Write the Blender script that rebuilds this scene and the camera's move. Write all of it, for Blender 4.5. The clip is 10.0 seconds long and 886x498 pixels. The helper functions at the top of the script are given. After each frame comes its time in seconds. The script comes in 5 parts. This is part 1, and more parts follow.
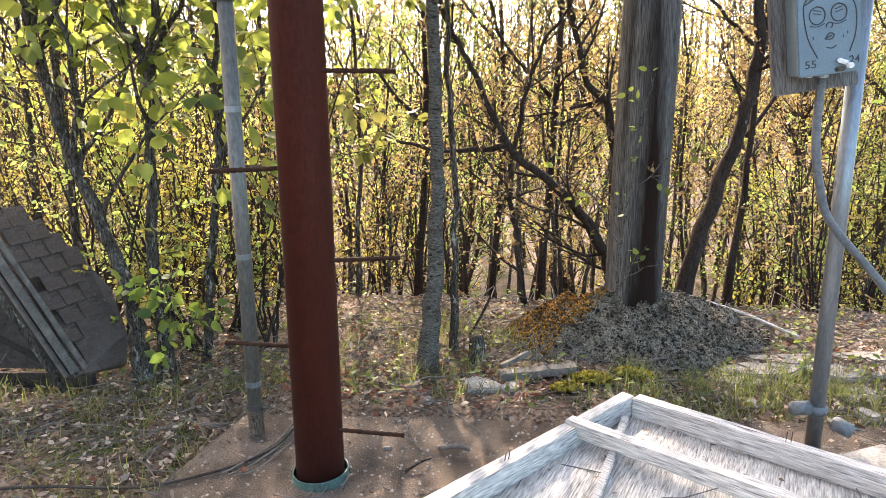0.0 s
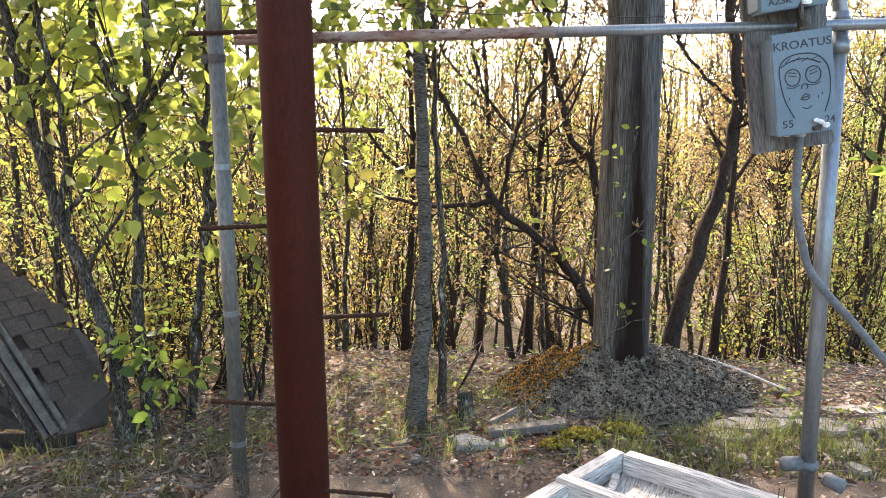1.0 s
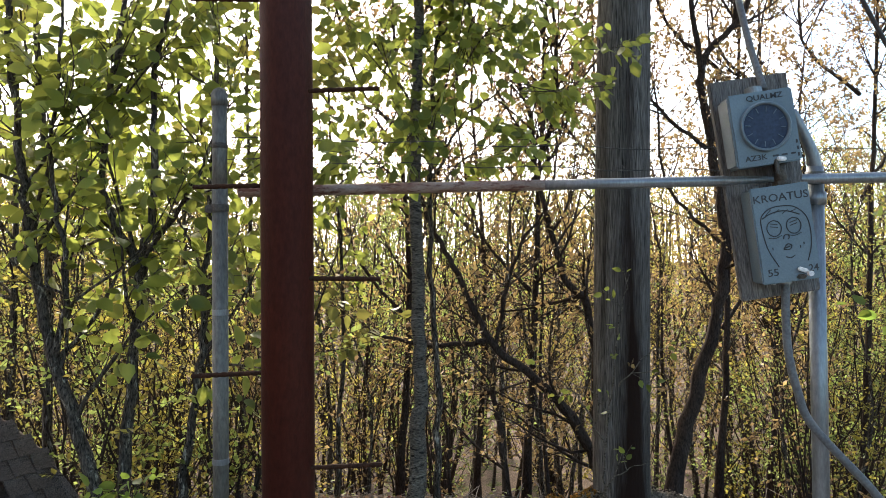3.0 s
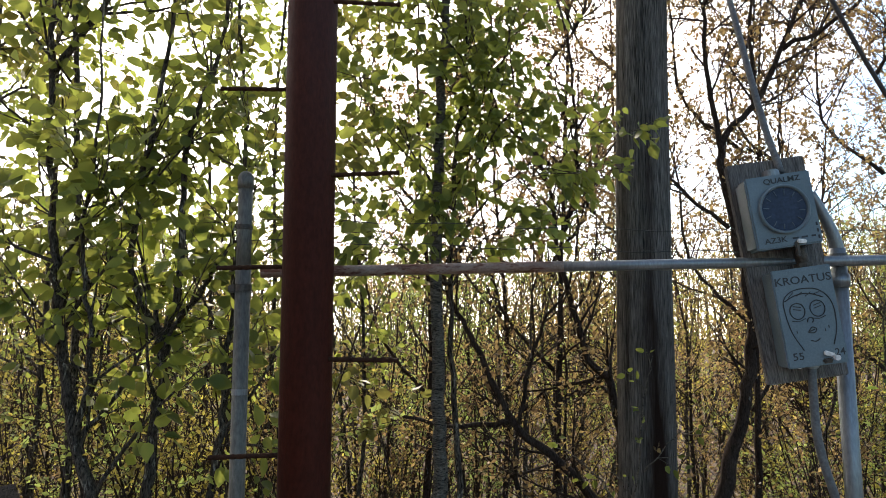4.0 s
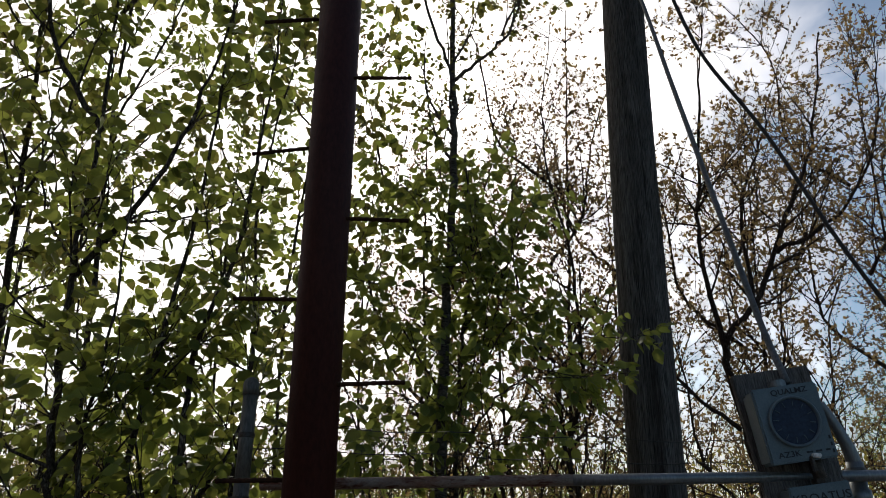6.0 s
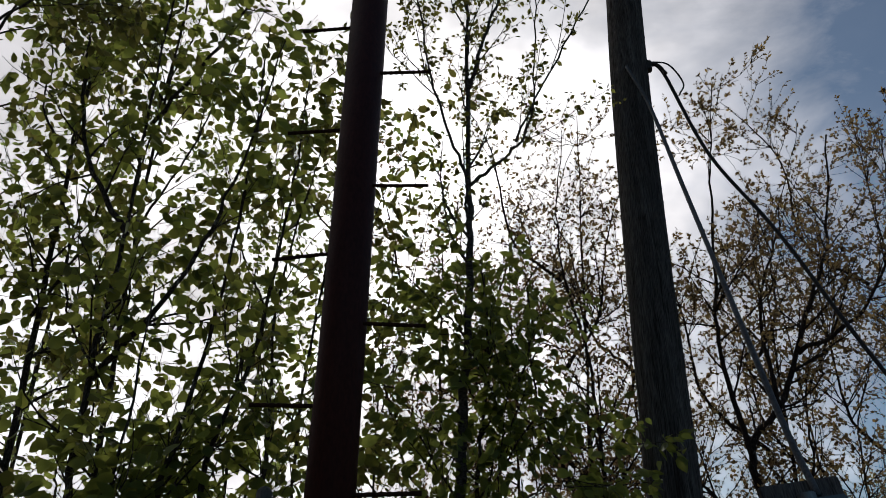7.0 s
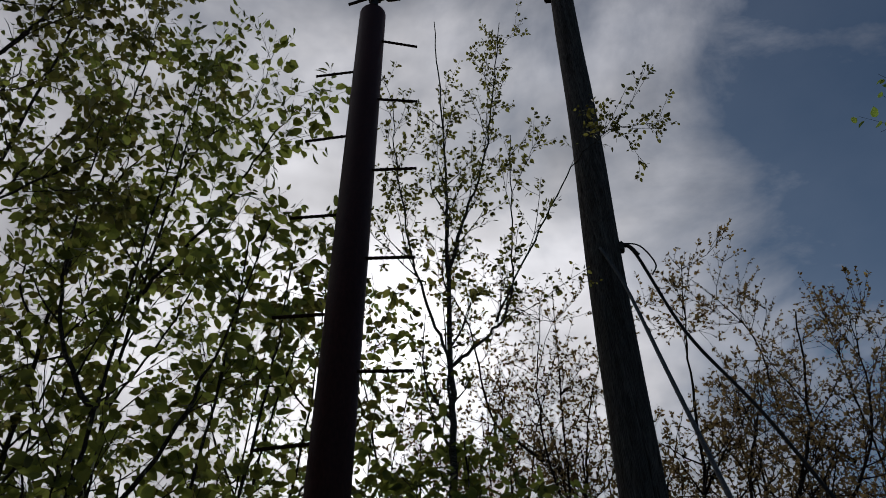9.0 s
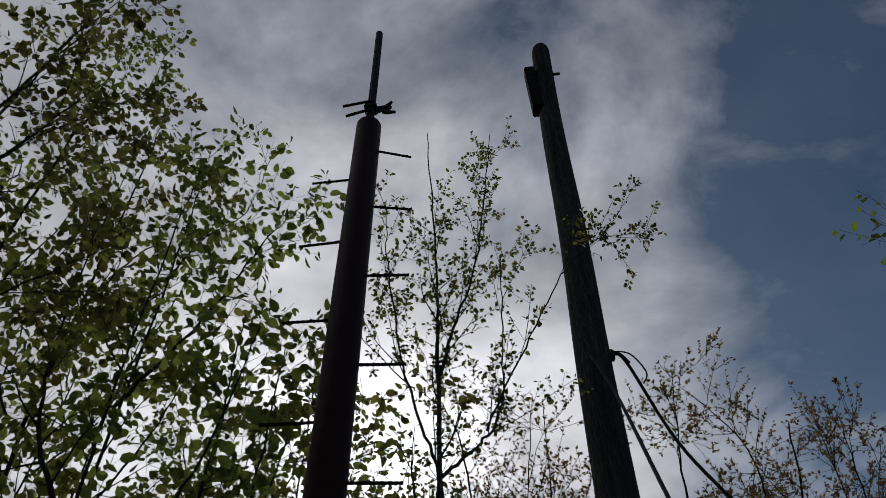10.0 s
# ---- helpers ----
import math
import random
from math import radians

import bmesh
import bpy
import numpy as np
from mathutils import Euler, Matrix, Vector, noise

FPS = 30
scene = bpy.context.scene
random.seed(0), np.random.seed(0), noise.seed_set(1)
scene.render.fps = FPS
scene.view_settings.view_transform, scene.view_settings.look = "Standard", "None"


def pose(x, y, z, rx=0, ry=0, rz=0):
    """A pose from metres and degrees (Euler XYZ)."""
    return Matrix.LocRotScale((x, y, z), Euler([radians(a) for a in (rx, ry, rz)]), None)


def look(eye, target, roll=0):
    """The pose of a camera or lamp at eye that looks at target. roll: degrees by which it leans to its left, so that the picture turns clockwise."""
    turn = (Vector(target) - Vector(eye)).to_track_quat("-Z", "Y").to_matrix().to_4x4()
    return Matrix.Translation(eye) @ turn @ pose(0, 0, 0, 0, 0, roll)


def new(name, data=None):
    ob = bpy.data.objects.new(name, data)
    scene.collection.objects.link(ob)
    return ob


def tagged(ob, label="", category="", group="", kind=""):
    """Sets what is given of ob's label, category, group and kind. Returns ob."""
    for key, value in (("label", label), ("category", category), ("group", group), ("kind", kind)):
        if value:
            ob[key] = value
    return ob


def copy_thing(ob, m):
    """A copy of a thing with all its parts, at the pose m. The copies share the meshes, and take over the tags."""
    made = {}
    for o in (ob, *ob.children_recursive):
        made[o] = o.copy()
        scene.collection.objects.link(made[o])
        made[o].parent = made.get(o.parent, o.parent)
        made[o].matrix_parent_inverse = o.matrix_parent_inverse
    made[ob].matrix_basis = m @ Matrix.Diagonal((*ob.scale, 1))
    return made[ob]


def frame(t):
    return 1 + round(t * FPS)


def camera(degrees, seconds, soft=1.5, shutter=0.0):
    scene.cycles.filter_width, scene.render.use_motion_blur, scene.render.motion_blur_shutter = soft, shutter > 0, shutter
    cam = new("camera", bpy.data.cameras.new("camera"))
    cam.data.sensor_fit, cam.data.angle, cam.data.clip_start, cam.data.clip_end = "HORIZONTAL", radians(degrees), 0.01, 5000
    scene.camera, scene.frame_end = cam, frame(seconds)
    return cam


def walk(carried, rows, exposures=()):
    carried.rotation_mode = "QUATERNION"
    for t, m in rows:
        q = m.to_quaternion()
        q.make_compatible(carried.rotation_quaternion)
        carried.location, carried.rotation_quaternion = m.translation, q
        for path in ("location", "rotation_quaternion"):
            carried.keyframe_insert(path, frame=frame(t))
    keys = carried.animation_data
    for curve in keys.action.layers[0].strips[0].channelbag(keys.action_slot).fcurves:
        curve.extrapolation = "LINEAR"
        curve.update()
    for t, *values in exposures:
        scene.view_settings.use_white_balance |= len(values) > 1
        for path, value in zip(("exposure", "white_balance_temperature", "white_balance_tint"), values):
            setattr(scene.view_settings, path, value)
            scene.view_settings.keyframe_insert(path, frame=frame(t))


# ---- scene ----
cam = camera(62.6, 10.0, soft=0.5)
PATH = [
    (0, (0.742, -2.291, 1.396), (0.497, -0.36, 0.937), -0.6),
    (0.5, (0.742, -2.295, 1.399), (0.525, -0.344, 1.016), -0.6),
    (1, (0.734, -2.3, 1.409), (0.526, -0.336, 1.092), -0.6),
    (1.5, (0.733, -2.304, 1.418), (0.525, -0.331, 1.17), -0.6),
    (2, (0.741, -2.318, 1.438), (0.547, -0.332, 1.306), -0.4),
    (2.5, (0.748, -2.326, 1.453), (0.564, -0.335, 1.423), -0.4),
    (2.7, (0.744, -2.325, 1.459), (0.558, -0.331, 1.454), -0.5),
    (4, (0.771, -2.34, 1.487), (0.505, -0.372, 1.73), -0.2),
    (4.5, (0.775, -2.346, 1.502), (0.509, -0.397, 1.864), -0.4),
    (5, (0.769, -2.36, 1.525), (0.522, -0.433, 2.001), -0.1),
    (5.5, (0.769, -2.386, 1.541), (0.509, -0.5, 2.155), 0.1),
    (5.7, (0.777, -2.383, 1.547), (0.521, -0.514, 2.213), 0.0),
    (6.8, (0.773, -2.409, 1.566), (0.483, -0.659, 2.491), 0.6),
    (7, (0.777, -2.415, 1.574), (0.488, -0.693, 2.549), 0.6),
    (7.5, (0.76, -2.42, 1.592), (0.491, -0.756, 2.667), 0.2),
    (8, (0.737, -2.43, 1.617), (0.49, -0.829, 2.79), 0.2),
    (8.5, (0.731, -2.44, 1.623), (0.512, -0.894, 2.872), -0.6),
    (9, (0.73, -2.453, 1.628), (0.555, -0.987, 2.978), -1.2),
    (9.5, (0.72, -2.466, 1.627), (0.576, -1.087, 3.068), -1.7),
    (10, (0.715, -2.485, 1.627), (0.6, -1.217, 3.17), -1.6),
]
EXPOSURES = [(0, 1.95, 7000, 20), (1, 1.85, 7000, 20), (2.5, 1.2, 6850, 16), (4, 0.3, 6800, 15), (5, -0.5, 6750, 15), (5.7, -1.2, 6550, 14), (6.8, -2.15, 6150, 13), (8, -2.8, 5950, 13), (9, -3.0, 5900, 13), (10, -3.05, 5850, 12)]
walk(cam, [(t, look(eye, target, roll)) for t, eye, target, roll in PATH], EXPOSURES)

# ---------------------------------------------------------------- light
SUN_AZ, SUN_EL = radians(-13.3), radians(32.0)
TO_SUN = Vector((math.sin(SUN_AZ) * math.cos(SUN_EL), math.cos(SUN_AZ) * math.cos(SUN_EL), math.sin(SUN_EL)))


def sky_world():
    w = bpy.data.worlds.new("sky")
    scene.world = w
    w.use_nodes = True
    nt = w.node_tree
    N, L = nt.nodes, nt.links
    N.clear()
    out = N.new("ShaderNodeOutputWorld")
    bg = N.new("ShaderNodeBackground")
    sky = N.new("ShaderNodeTexSky")
    sky.sky_type = 'NISHITA'
    sky.sun_disc = False
    sky.sun_elevation, sky.sun_rotation = SUN_EL, SUN_AZ
    sky.air_density, sky.dust_density, sky.ozone_density = 1.0, 0.9, 1.6
    co = N.new("ShaderNodeTexCoord")

    def math_node(op, a, b=None, c=None):
        m = N.new("ShaderNodeMath")
        m.operation = op
        for i, v in enumerate((a, b, c)):
            if v is None:
                continue
            if isinstance(v, (int, float)):
                m.inputs[i].default_value = v
            else:
                L.new(v, m.inputs[i])
        return m.outputs[0]

    dot = N.new("ShaderNodeVectorMath")
    dot.operation = 'DOT_PRODUCT'
    L.new(co.outputs["Generated"], dot.inputs[0])
    dot.inputs[1].default_value = TO_SUN
    near = math_node('MAXIMUM', dot.outputs["Value"], 0.0)
    glow_wide = math_node('POWER', near, 1.9)
    glow_tight = math_node('POWER', near, 60.0)
    # clouds: noise on the direction, flattened towards the zenith
    mp = N.new("ShaderNodeMapping")
    mp.inputs["Scale"].default_value = (1.0, 1.0, 1.7)
    mp.inputs["Location"].default_value = (3.1, 0.4, 0.7)
    L.new(co.outputs["Generated"], mp.inputs[0])
    nz = N.new("ShaderNodeTexNoise")
    nz.inputs["Scale"].default_value = 2.6
    nz.inputs["Detail"].default_value = 9
    nz.inputs["Roughness"].default_value = 0.58
    nz.inputs["Distortion"].default_value = 0.25
    L.new(mp.outputs[0], nz.inputs["Vector"])
    # pale haze low over the horizon
    sep = N.new("ShaderNodeSeparateXYZ")
    L.new(co.outputs["Generated"], sep.inputs[0])
    low = math_node('POWER', math_node('SUBTRACT', 1.0, math_node('ABSOLUTE', sep.outputs[2])), 2.5)
    # cover thickens towards the sun
    cover = math_node('ADD', nz.outputs[0], math_node('MULTIPLY', math_node('POWER', near, 5.0), 0.34))
    cover = math_node('ADD', cover, math_node('MULTIPLY', low, 0.04))
    # the cloud bank thins out towards +x
    cover = math_node('ADD', cover, math_node('MULTIPLY', sep.outputs[0], -0.36))
    ramp = N.new("ShaderNodeValToRGB")
    ramp.color_ramp.elements[0].position = 0.47
    ramp.color_ramp.elements[1].position = 0.8
    ramp.color_ramp.elements[0].color = (0.06, 0.06, 0.06, 1)
    L.new(cover, ramp.inputs[0])
    nz2 = N.new("ShaderNodeTexNoise")
    nz2.inputs["Scale"].default_value = 5.5
    nz2.inputs["Detail"].default_value = 8
    L.new(mp.outputs[0], nz2.inputs["Vector"])
    body = math_node('MULTIPLY_ADD', nz2.outputs[0], 1.35, 0.1)
    lum = math_node('ADD', math_node('MULTIPLY', glow_wide, 5.2), math_node('MULTIPLY', glow_tight, 11.0))
    lum = math_node('ADD', lum, math_node('MULTIPLY', low, math_node('MULTIPLY_ADD', near, 2.8, 0.1)))
    lum = math_node('ADD', lum, math_node('MULTIPLY', near, 0.9))
    lum = math_node('MULTIPLY', math_node('ADD', lum, 0.42), body)
    tint = N.new("ShaderNodeMix")
    tint.data_type = 'RGBA'
    tint.inputs["A"].default_value = (1.0, 0.98, 1.03, 1)
    tint.inputs["B"].default_value = (1.0, 0.95, 0.88, 1)
    L.new(glow_wide, tint.inputs["Factor"])
    cl = N.new("ShaderNodeVectorMath")
    cl.operation = 'SCALE'
    L.new(tint.outputs["Result"], cl.inputs[0])
    L.new(lum, cl.inputs["Scale"])
    sk = N.new("ShaderNodeVectorMath")
    sk.operation = 'MULTIPLY'
    L.new(sky.outputs[0], sk.inputs[0])
    sk.inputs[1].default_value = (0.17, 0.218, 0.23)
    mix = N.new("ShaderNodeMix")
    mix.data_type = 'RGBA'
    mp3 = N.new("ShaderNodeMapping")
    mp3.inputs["Rotation"].default_value = (0, radians(24), radians(30))
    mp3.inputs["Scale"].default_value = (1.2, 3.4, 3.0)
    L.new(co.outputs["Generated"], mp3.inputs[0])
    nz3 = N.new("ShaderNodeTexNoise")
    nz3.inputs["Scale"].default_value, nz3.inputs["Detail"].default_value, nz3.inputs["Roughness"].default_value = 2.2, 8, 0.6
    L.new(mp3.outputs[0], nz3.inputs["Vector"])
    streak = N.new("ShaderNodeMapRange")
    streak.inputs["From Min"].default_value, streak.inputs["From Max"].default_value = 0.5, 0.78
    streak.inputs["To Max"].default_value = 0.5
    L.new(nz3.outputs[0], streak.inputs["Value"])
    L.new(math_node('MAXIMUM', ramp.outputs[0], streak.outputs[0]), mix.inputs["Factor"])
    L.new(sk.outputs[0], mix.inputs["A"])
    L.new(cl.outputs[0], mix.inputs["B"])
    L.new(mix.outputs["Result"], bg.inputs[0])
    bg.inputs[1].default_value = 1.0
    L.new(bg.outputs[0], out.inputs[0])


sky_world()
sun = new("sun", bpy.data.lights.new("sun", 'SUN'))
sun.data.energy, sun.data.angle, sun.data.color = 5.0, radians(1.0), (1.0, 0.92, 0.8)
sun.matrix_world = look((0, 0, 0), -TO_SUN)


# ---------------------------------------------------------------- materials
def mat(name, c1, c2, scale=4.0, rough=0.8, metal=0.0, bump=0.3, fine=60.0, stretch=(1, 1, 1), spots=None, spot_scale=9.0, spot_at=0.6,
        detail=8, var=0.25, dist=0.0, spec=0.4, turn=None, island=0.0):
    """Two colours mixed by broad noise, fine grain on top, and optional spots of a third colour."""
    m = bpy.data.materials.new(name)
    m.use_nodes = True
    nt = m.node_tree
    N, L = nt.nodes, nt.links
    b = N["Principled BSDF"]
    co = N.new("ShaderNodeTexCoord")
    mp = N.new("ShaderNodeMapping")
    mp.inputs["Scale"].default_value = stretch
    if turn is not None:
        mp.vector_type = 'TEXTURE'
        mp.inputs["Scale"].default_value = [1 / q for q in stretch]
        mp.inputs["Rotation"].default_value = (0, 0, radians(turn))
    L.new(co.outputs["Object"], mp.inputs[0])

    def noise_tex(s, d, r=0.6, distort=0.0):
        n = N.new("ShaderNodeTexNoise")
        n.inputs["Scale"].default_value, n.inputs["Detail"].default_value = s, d
        n.inputs["Roughness"].default_value, n.inputs["Distortion"].default_value = r, distort
        L.new(mp.outputs[0], n.inputs["Vector"])
        return n.outputs[0]

    def ramp(v, p0, p1):
        r = N.new("ShaderNodeMapRange")
        r.inputs["From Min"].default_value, r.inputs["From Max"].default_value = p0, p1
        L.new(v, r.inputs["Value"])
        return r.outputs[0]

    def mixc(f, a, c, blend='MIX'):
        x = N.new("ShaderNodeMix")
        x.data_type, x.blend_type = 'RGBA', blend
        if isinstance(f, float):
            x.inputs["Factor"].default_value = f
        else:
            L.new(f, x.inputs["Factor"])
        for s, v in (("A", a), ("B", c)):
            if isinstance(v, tuple):
                x.inputs[s].default_value = (*v, 1)
            else:
                L.new(v, x.inputs[s])
        return x.outputs["Result"]

    broad = noise_tex(scale, detail, 0.65, dist)
    grain = noise_tex(fine, 6)
    col = mixc(ramp(broad, 0.35, 0.65), c1, c2)
    if spots:
        sp = noise_tex(spot_scale, 7, 0.7)
        col = mixc(ramp(sp, spot_at, spot_at + 0.06), col, spots)
    dark = N.new("ShaderNodeMapRange")
    dark.inputs["From Min"].default_value, dark.inputs["From Max"].default_value = 0.3, 0.7
    dark.inputs["To Min"].default_value, dark.inputs["To Max"].default_value = 1 - var * 1.6, 1 + var
    L.new(grain, dark.inputs["Value"])
    sc = N.new("ShaderNodeVectorMath")
    sc.operation = 'SCALE'
    L.new(col, sc.inputs[0])
    L.new(dark.outputs[0], sc.inputs["Scale"])
    if island:
        geo = N.new("ShaderNodeNewGeometry")
        ir = N.new("ShaderNodeMapRange")
        ir.inputs["To Min"].default_value, ir.inputs["To Max"].default_value = 1 - island, 1 + island
        L.new(geo.outputs["Random Per Island"], ir.inputs["Value"])
        s2 = N.new("ShaderNodeVectorMath")
        s2.operation = 'SCALE'
        L.new(sc.outputs[0], s2.inputs[0])
        L.new(ir.outputs[0], s2.inputs["Scale"])
        sc = s2
    L.new(sc.outputs[0], b.inputs["Base Color"])
    b.inputs["Metallic"].default_value = metal
    rr = N.new("ShaderNodeMapRange")
    rr.inputs["To Min"].default_value, rr.inputs["To Max"].default_value = max(rough - 0.12, 0.05), min(rough + 0.12, 1)
    L.new(broad, rr.inputs["Value"])
    L.new(rr.outputs[0], b.inputs["Roughness"])
    b.inputs["Specular IOR Level"].default_value = spec if rough < 0.8 else 0.08
    if bump:
        bp = N.new("ShaderNodeBump")
        bp.inputs["Strength"].default_value = bump
        bp.inputs["Distance"].default_value = 0.01
        ad = N.new("ShaderNodeMath")
        ad.operation = 'ADD'
        L.new(grain, ad.inputs[0])
        L.new(broad, ad.inputs[1])
        L.new(ad.outputs[0], bp.inputs["Height"])
        L.new(bp.outputs[0], b.inputs["Normal"])
    return m


def leaf_mat(name, front, front2, through_col, rough=0.45, amount=0.55, skew=1.0):
    """A thin leaf: reflects one green, lets a yellower one through; each leaf differs."""
    m = bpy.data.materials.new(name)
    m.use_nodes = True
    nt = m.node_tree
    N, L = nt.nodes, nt.links
    b, out = N["Principled BSDF"], N["Material Output"]
    geo = N.new("ShaderNodeNewGeometry")
    mx = N.new("ShaderNodeMix")
    mx.data_type = 'RGBA'
    mx.inputs["A"].default_value, mx.inputs["B"].default_value = (*front, 1), (*front2, 1)
    pw = N.new("ShaderNodeMath")
    pw.operation = 'POWER'
    L.new(geo.outputs["Random Per Island"], pw.inputs[0])
    pw.inputs[1].default_value = skew
    L.new(pw.outputs[0], mx.inputs["Factor"])
    L.new(mx.outputs["Result"], b.inputs["Base Color"])
    b.inputs["Roughness"].default_value = rough
    b.inputs["Specular IOR Level"].default_value = 0.25
    tr = N.new("ShaderNodeBsdfTranslucent")
    hs = N.new("ShaderNodeHueSaturation")
    hs.inputs["Color"].default_value = (*through_col, 1)
    mr = N.new("ShaderNodeMapRange")
    mr.inputs["To Min"].default_value, mr.inputs["To Max"].default_value = 0.35, 1.35
    L.new(geo.outputs["Random Per Island"], mr.inputs["Value"])
    L.new(mr.outputs[0], hs.inputs["Value"])
    mh = N.new("ShaderNodeMapRange")
    mh.inputs["To Min"].default_value, mh.inputs["To Max"].default_value = 0.485, 0.51
    L.new(geo.outputs["Random Per Island"], mh.inputs["Value"])
    L.new(mh.outputs[0], hs.inputs["Hue"])
    L.new(hs.outputs[0], tr.inputs[0])
    ms = N.new("ShaderNodeMixShader")
    ms.inputs[0].default_value = amount
    L.new(b.outputs[0], ms.inputs[1])
    L.new(tr.outputs[0], ms.inputs[2])
    L.new(ms.outputs[0], out.inputs[0])
    return m


M_RUST = mat("red_brown_painted_steel", (0.062, 0.0145, 0.0095), (0.042, 0.0115, 0.009), 3, 0.55, 0.0, 0.15, 90, spec=0.18, spots=(0.035, 0.014, 0.012), spot_scale=14, spot_at=0.66, var=0.2, stretch=(1, 1, 0.4))
M_GREEN = mat("teal_paint", (0.045, 0.11, 0.09), (0.09, 0.15, 0.125), 18, 0.6, 0.0, 0.2, 120, spots=(0.05, 0.04, 0.03), spot_scale=30, spot_at=0.6)
M_REBAR = mat("rusty_rebar", (0.035, 0.019, 0.013), (0.065, 0.03, 0.018), 30, 0.8, 0.3, 0.5, 200)
M_GALV = mat("galvanised_steel", (0.16, 0.178, 0.19), (0.24, 0.258, 0.27), 6, 0.4, 0.6, 0.1, 140, stretch=(1, 1, 0.25), spots=(0.17, 0.15, 0.12), spot_scale=16, spot_at=0.66, var=0.15)
M_GALV_DULL = mat("weathered_galvanised_steel", (0.17, 0.168, 0.15), (0.105, 0.1, 0.085), 5, 0.6, 0.4, 0.15, 120, stretch=(1, 1, 0.3), spots=(0.13, 0.105, 0.075), spot_scale=12, spot_at=0.6)
M_CAST = mat("dark_iron_fitting", (0.07, 0.065, 0.06), (0.11, 0.09, 0.07), 20, 0.6, 0.6, 0.3, 120)
M_POLE = mat("weathered_pole_wood", (0.19, 0.176, 0.16), (0.075, 0.067, 0.06), 5, 0.9, 0, 1.0, 75, stretch=(3.6, 3.6, 0.14), spots=(0.032, 0.026, 0.022), spot_scale=4.2, spot_at=0.6, var=0.6)


def rot_stain(m):
    """A dark brown tongue of rot that runs up one side of the pole from its foot."""
    nt = m.node_tree
    N, L = nt.nodes, nt.links
    b = N["Principled BSDF"]
    old = b.inputs["Base Color"].links[0].from_socket
    co = N.new("ShaderNodeTexCoord")
    sep = N.new("ShaderNodeSeparateXYZ")
    L.new(co.outputs["Object"], sep.inputs[0])
    nz = N.new("ShaderNodeTexNoise")
    mp = N.new("ShaderNodeMapping")
    mp.inputs["Scale"].default_value = (16, 16, 1.6)
    L.new(co.outputs["Object"], mp.inputs[0])
    L.new(mp.outputs[0], nz.inputs["Vector"])
    nz.inputs["Scale"].default_value, nz.inputs["Detail"].default_value = 1.0, 6

    def op(kind, a, c):
        q = N.new("ShaderNodeMath")
        q.operation = kind
        for i, v in enumerate((a, c)):
            if isinstance(v, (int, float)):
                q.inputs[i].default_value = v
            else:
                L.new(v, q.inputs[i])
        return q.outputs[0]
    across = op('ABSOLUTE', op('SUBTRACT', sep.outputs[0], 0.045), 0)
    reach = op('ADD', op('MULTIPLY', across, 8.0), op('MULTIPLY', sep.outputs[2], 0.36))
    reach = op('ADD', reach, op('MULTIPLY', nz.outputs[0], 0.95))
    r = N.new("ShaderNodeMapRange")
    r.inputs["From Min"].default_value, r.inputs["From Max"].default_value = 1.5, 0.95
    L.new(reach, r.inputs["Value"])
    x = N.new("ShaderNodeMix")
    x.data_type = 'RGBA'
    L.new(r.outputs[0], x.inputs["Factor"])
    L.new(old, x.inputs["A"])
    x.inputs["B"].default_value = (0.02, 0.011, 0.008, 1)
    L.new(x.outputs["Result"], b.inputs["Base Color"])


rot_stain(M_POLE)
M_BOARD = mat("grey_weathered_board", (0.2, 0.19, 0.18), (0.1, 0.095, 0.09), 6, 0.9, 0, 0.7, 80, stretch=(3, 3, 0.3), var=0.4)
M_BOX = mat("grey_enamel", (0.125, 0.172, 0.2), (0.1, 0.142, 0.168), 7, 0.45, 0.1, 0.08, 160, spots=(0.15, 0.15, 0.14), spot_scale=22, spot_at=0.68, var=0.1)
M_INK = mat("black_marker_ink", (0.02, 0.022, 0.025), (0.035, 0.04, 0.045), 30, 0.6, 0, 0, 90)
M_BLANK = mat("dark_blue_disc", (0.02, 0.034, 0.066), (0.034, 0.052, 0.09), 9, 0.5, 0.0, 0.05, 90, spec=0.2)
M_WHITETAG = mat("white_plastic", (0.75, 0.75, 0.73), (0.65, 0.65, 0.63), 20, 0.4, 0, 0, 90)
M_CABLE = mat("grey_cable_sheath", (0.12, 0.128, 0.132), (0.085, 0.09, 0.094), 12, 0.6, 0, 0.2, 90)
M_WIRE = mat("dark_wire", (0.035, 0.032, 0.03), (0.06, 0.055, 0.05), 40, 0.6, 0.4, 0, 90)
M_WHITEWOOD = mat("peeling_white_painted_wood", (0.66, 0.61, 0.55), (0.52, 0.475, 0.42), 16, 0.85, 0, 1.0, 190, spots=(0.13, 0.11, 0.092), spot_scale=75, spot_at=0.625, stretch=(0.07, 1, 1), turn=-35.4, var=0.4)
M_WHITEWOOD_X = mat("peeling_white_painted_wood_across", (0.66, 0.61, 0.55), (0.52, 0.475, 0.42), 16, 0.85, 0, 1.0, 190, spots=(0.13, 0.11, 0.092), spot_scale=75, spot_at=0.625, stretch=(1, 0.07, 1), turn=-35.4, var=0.4)
M_PLY = mat("chalky_white_plywood", (0.58, 0.54, 0.48), (0.46, 0.425, 0.375), 12, 0.9, 0, 1.0, 150, spots=(0.28, 0.245, 0.21), spot_scale=80, spot_at=0.585, stretch=(1.2, 0.09, 1), turn=-20, dist=0.6, var=0.45)
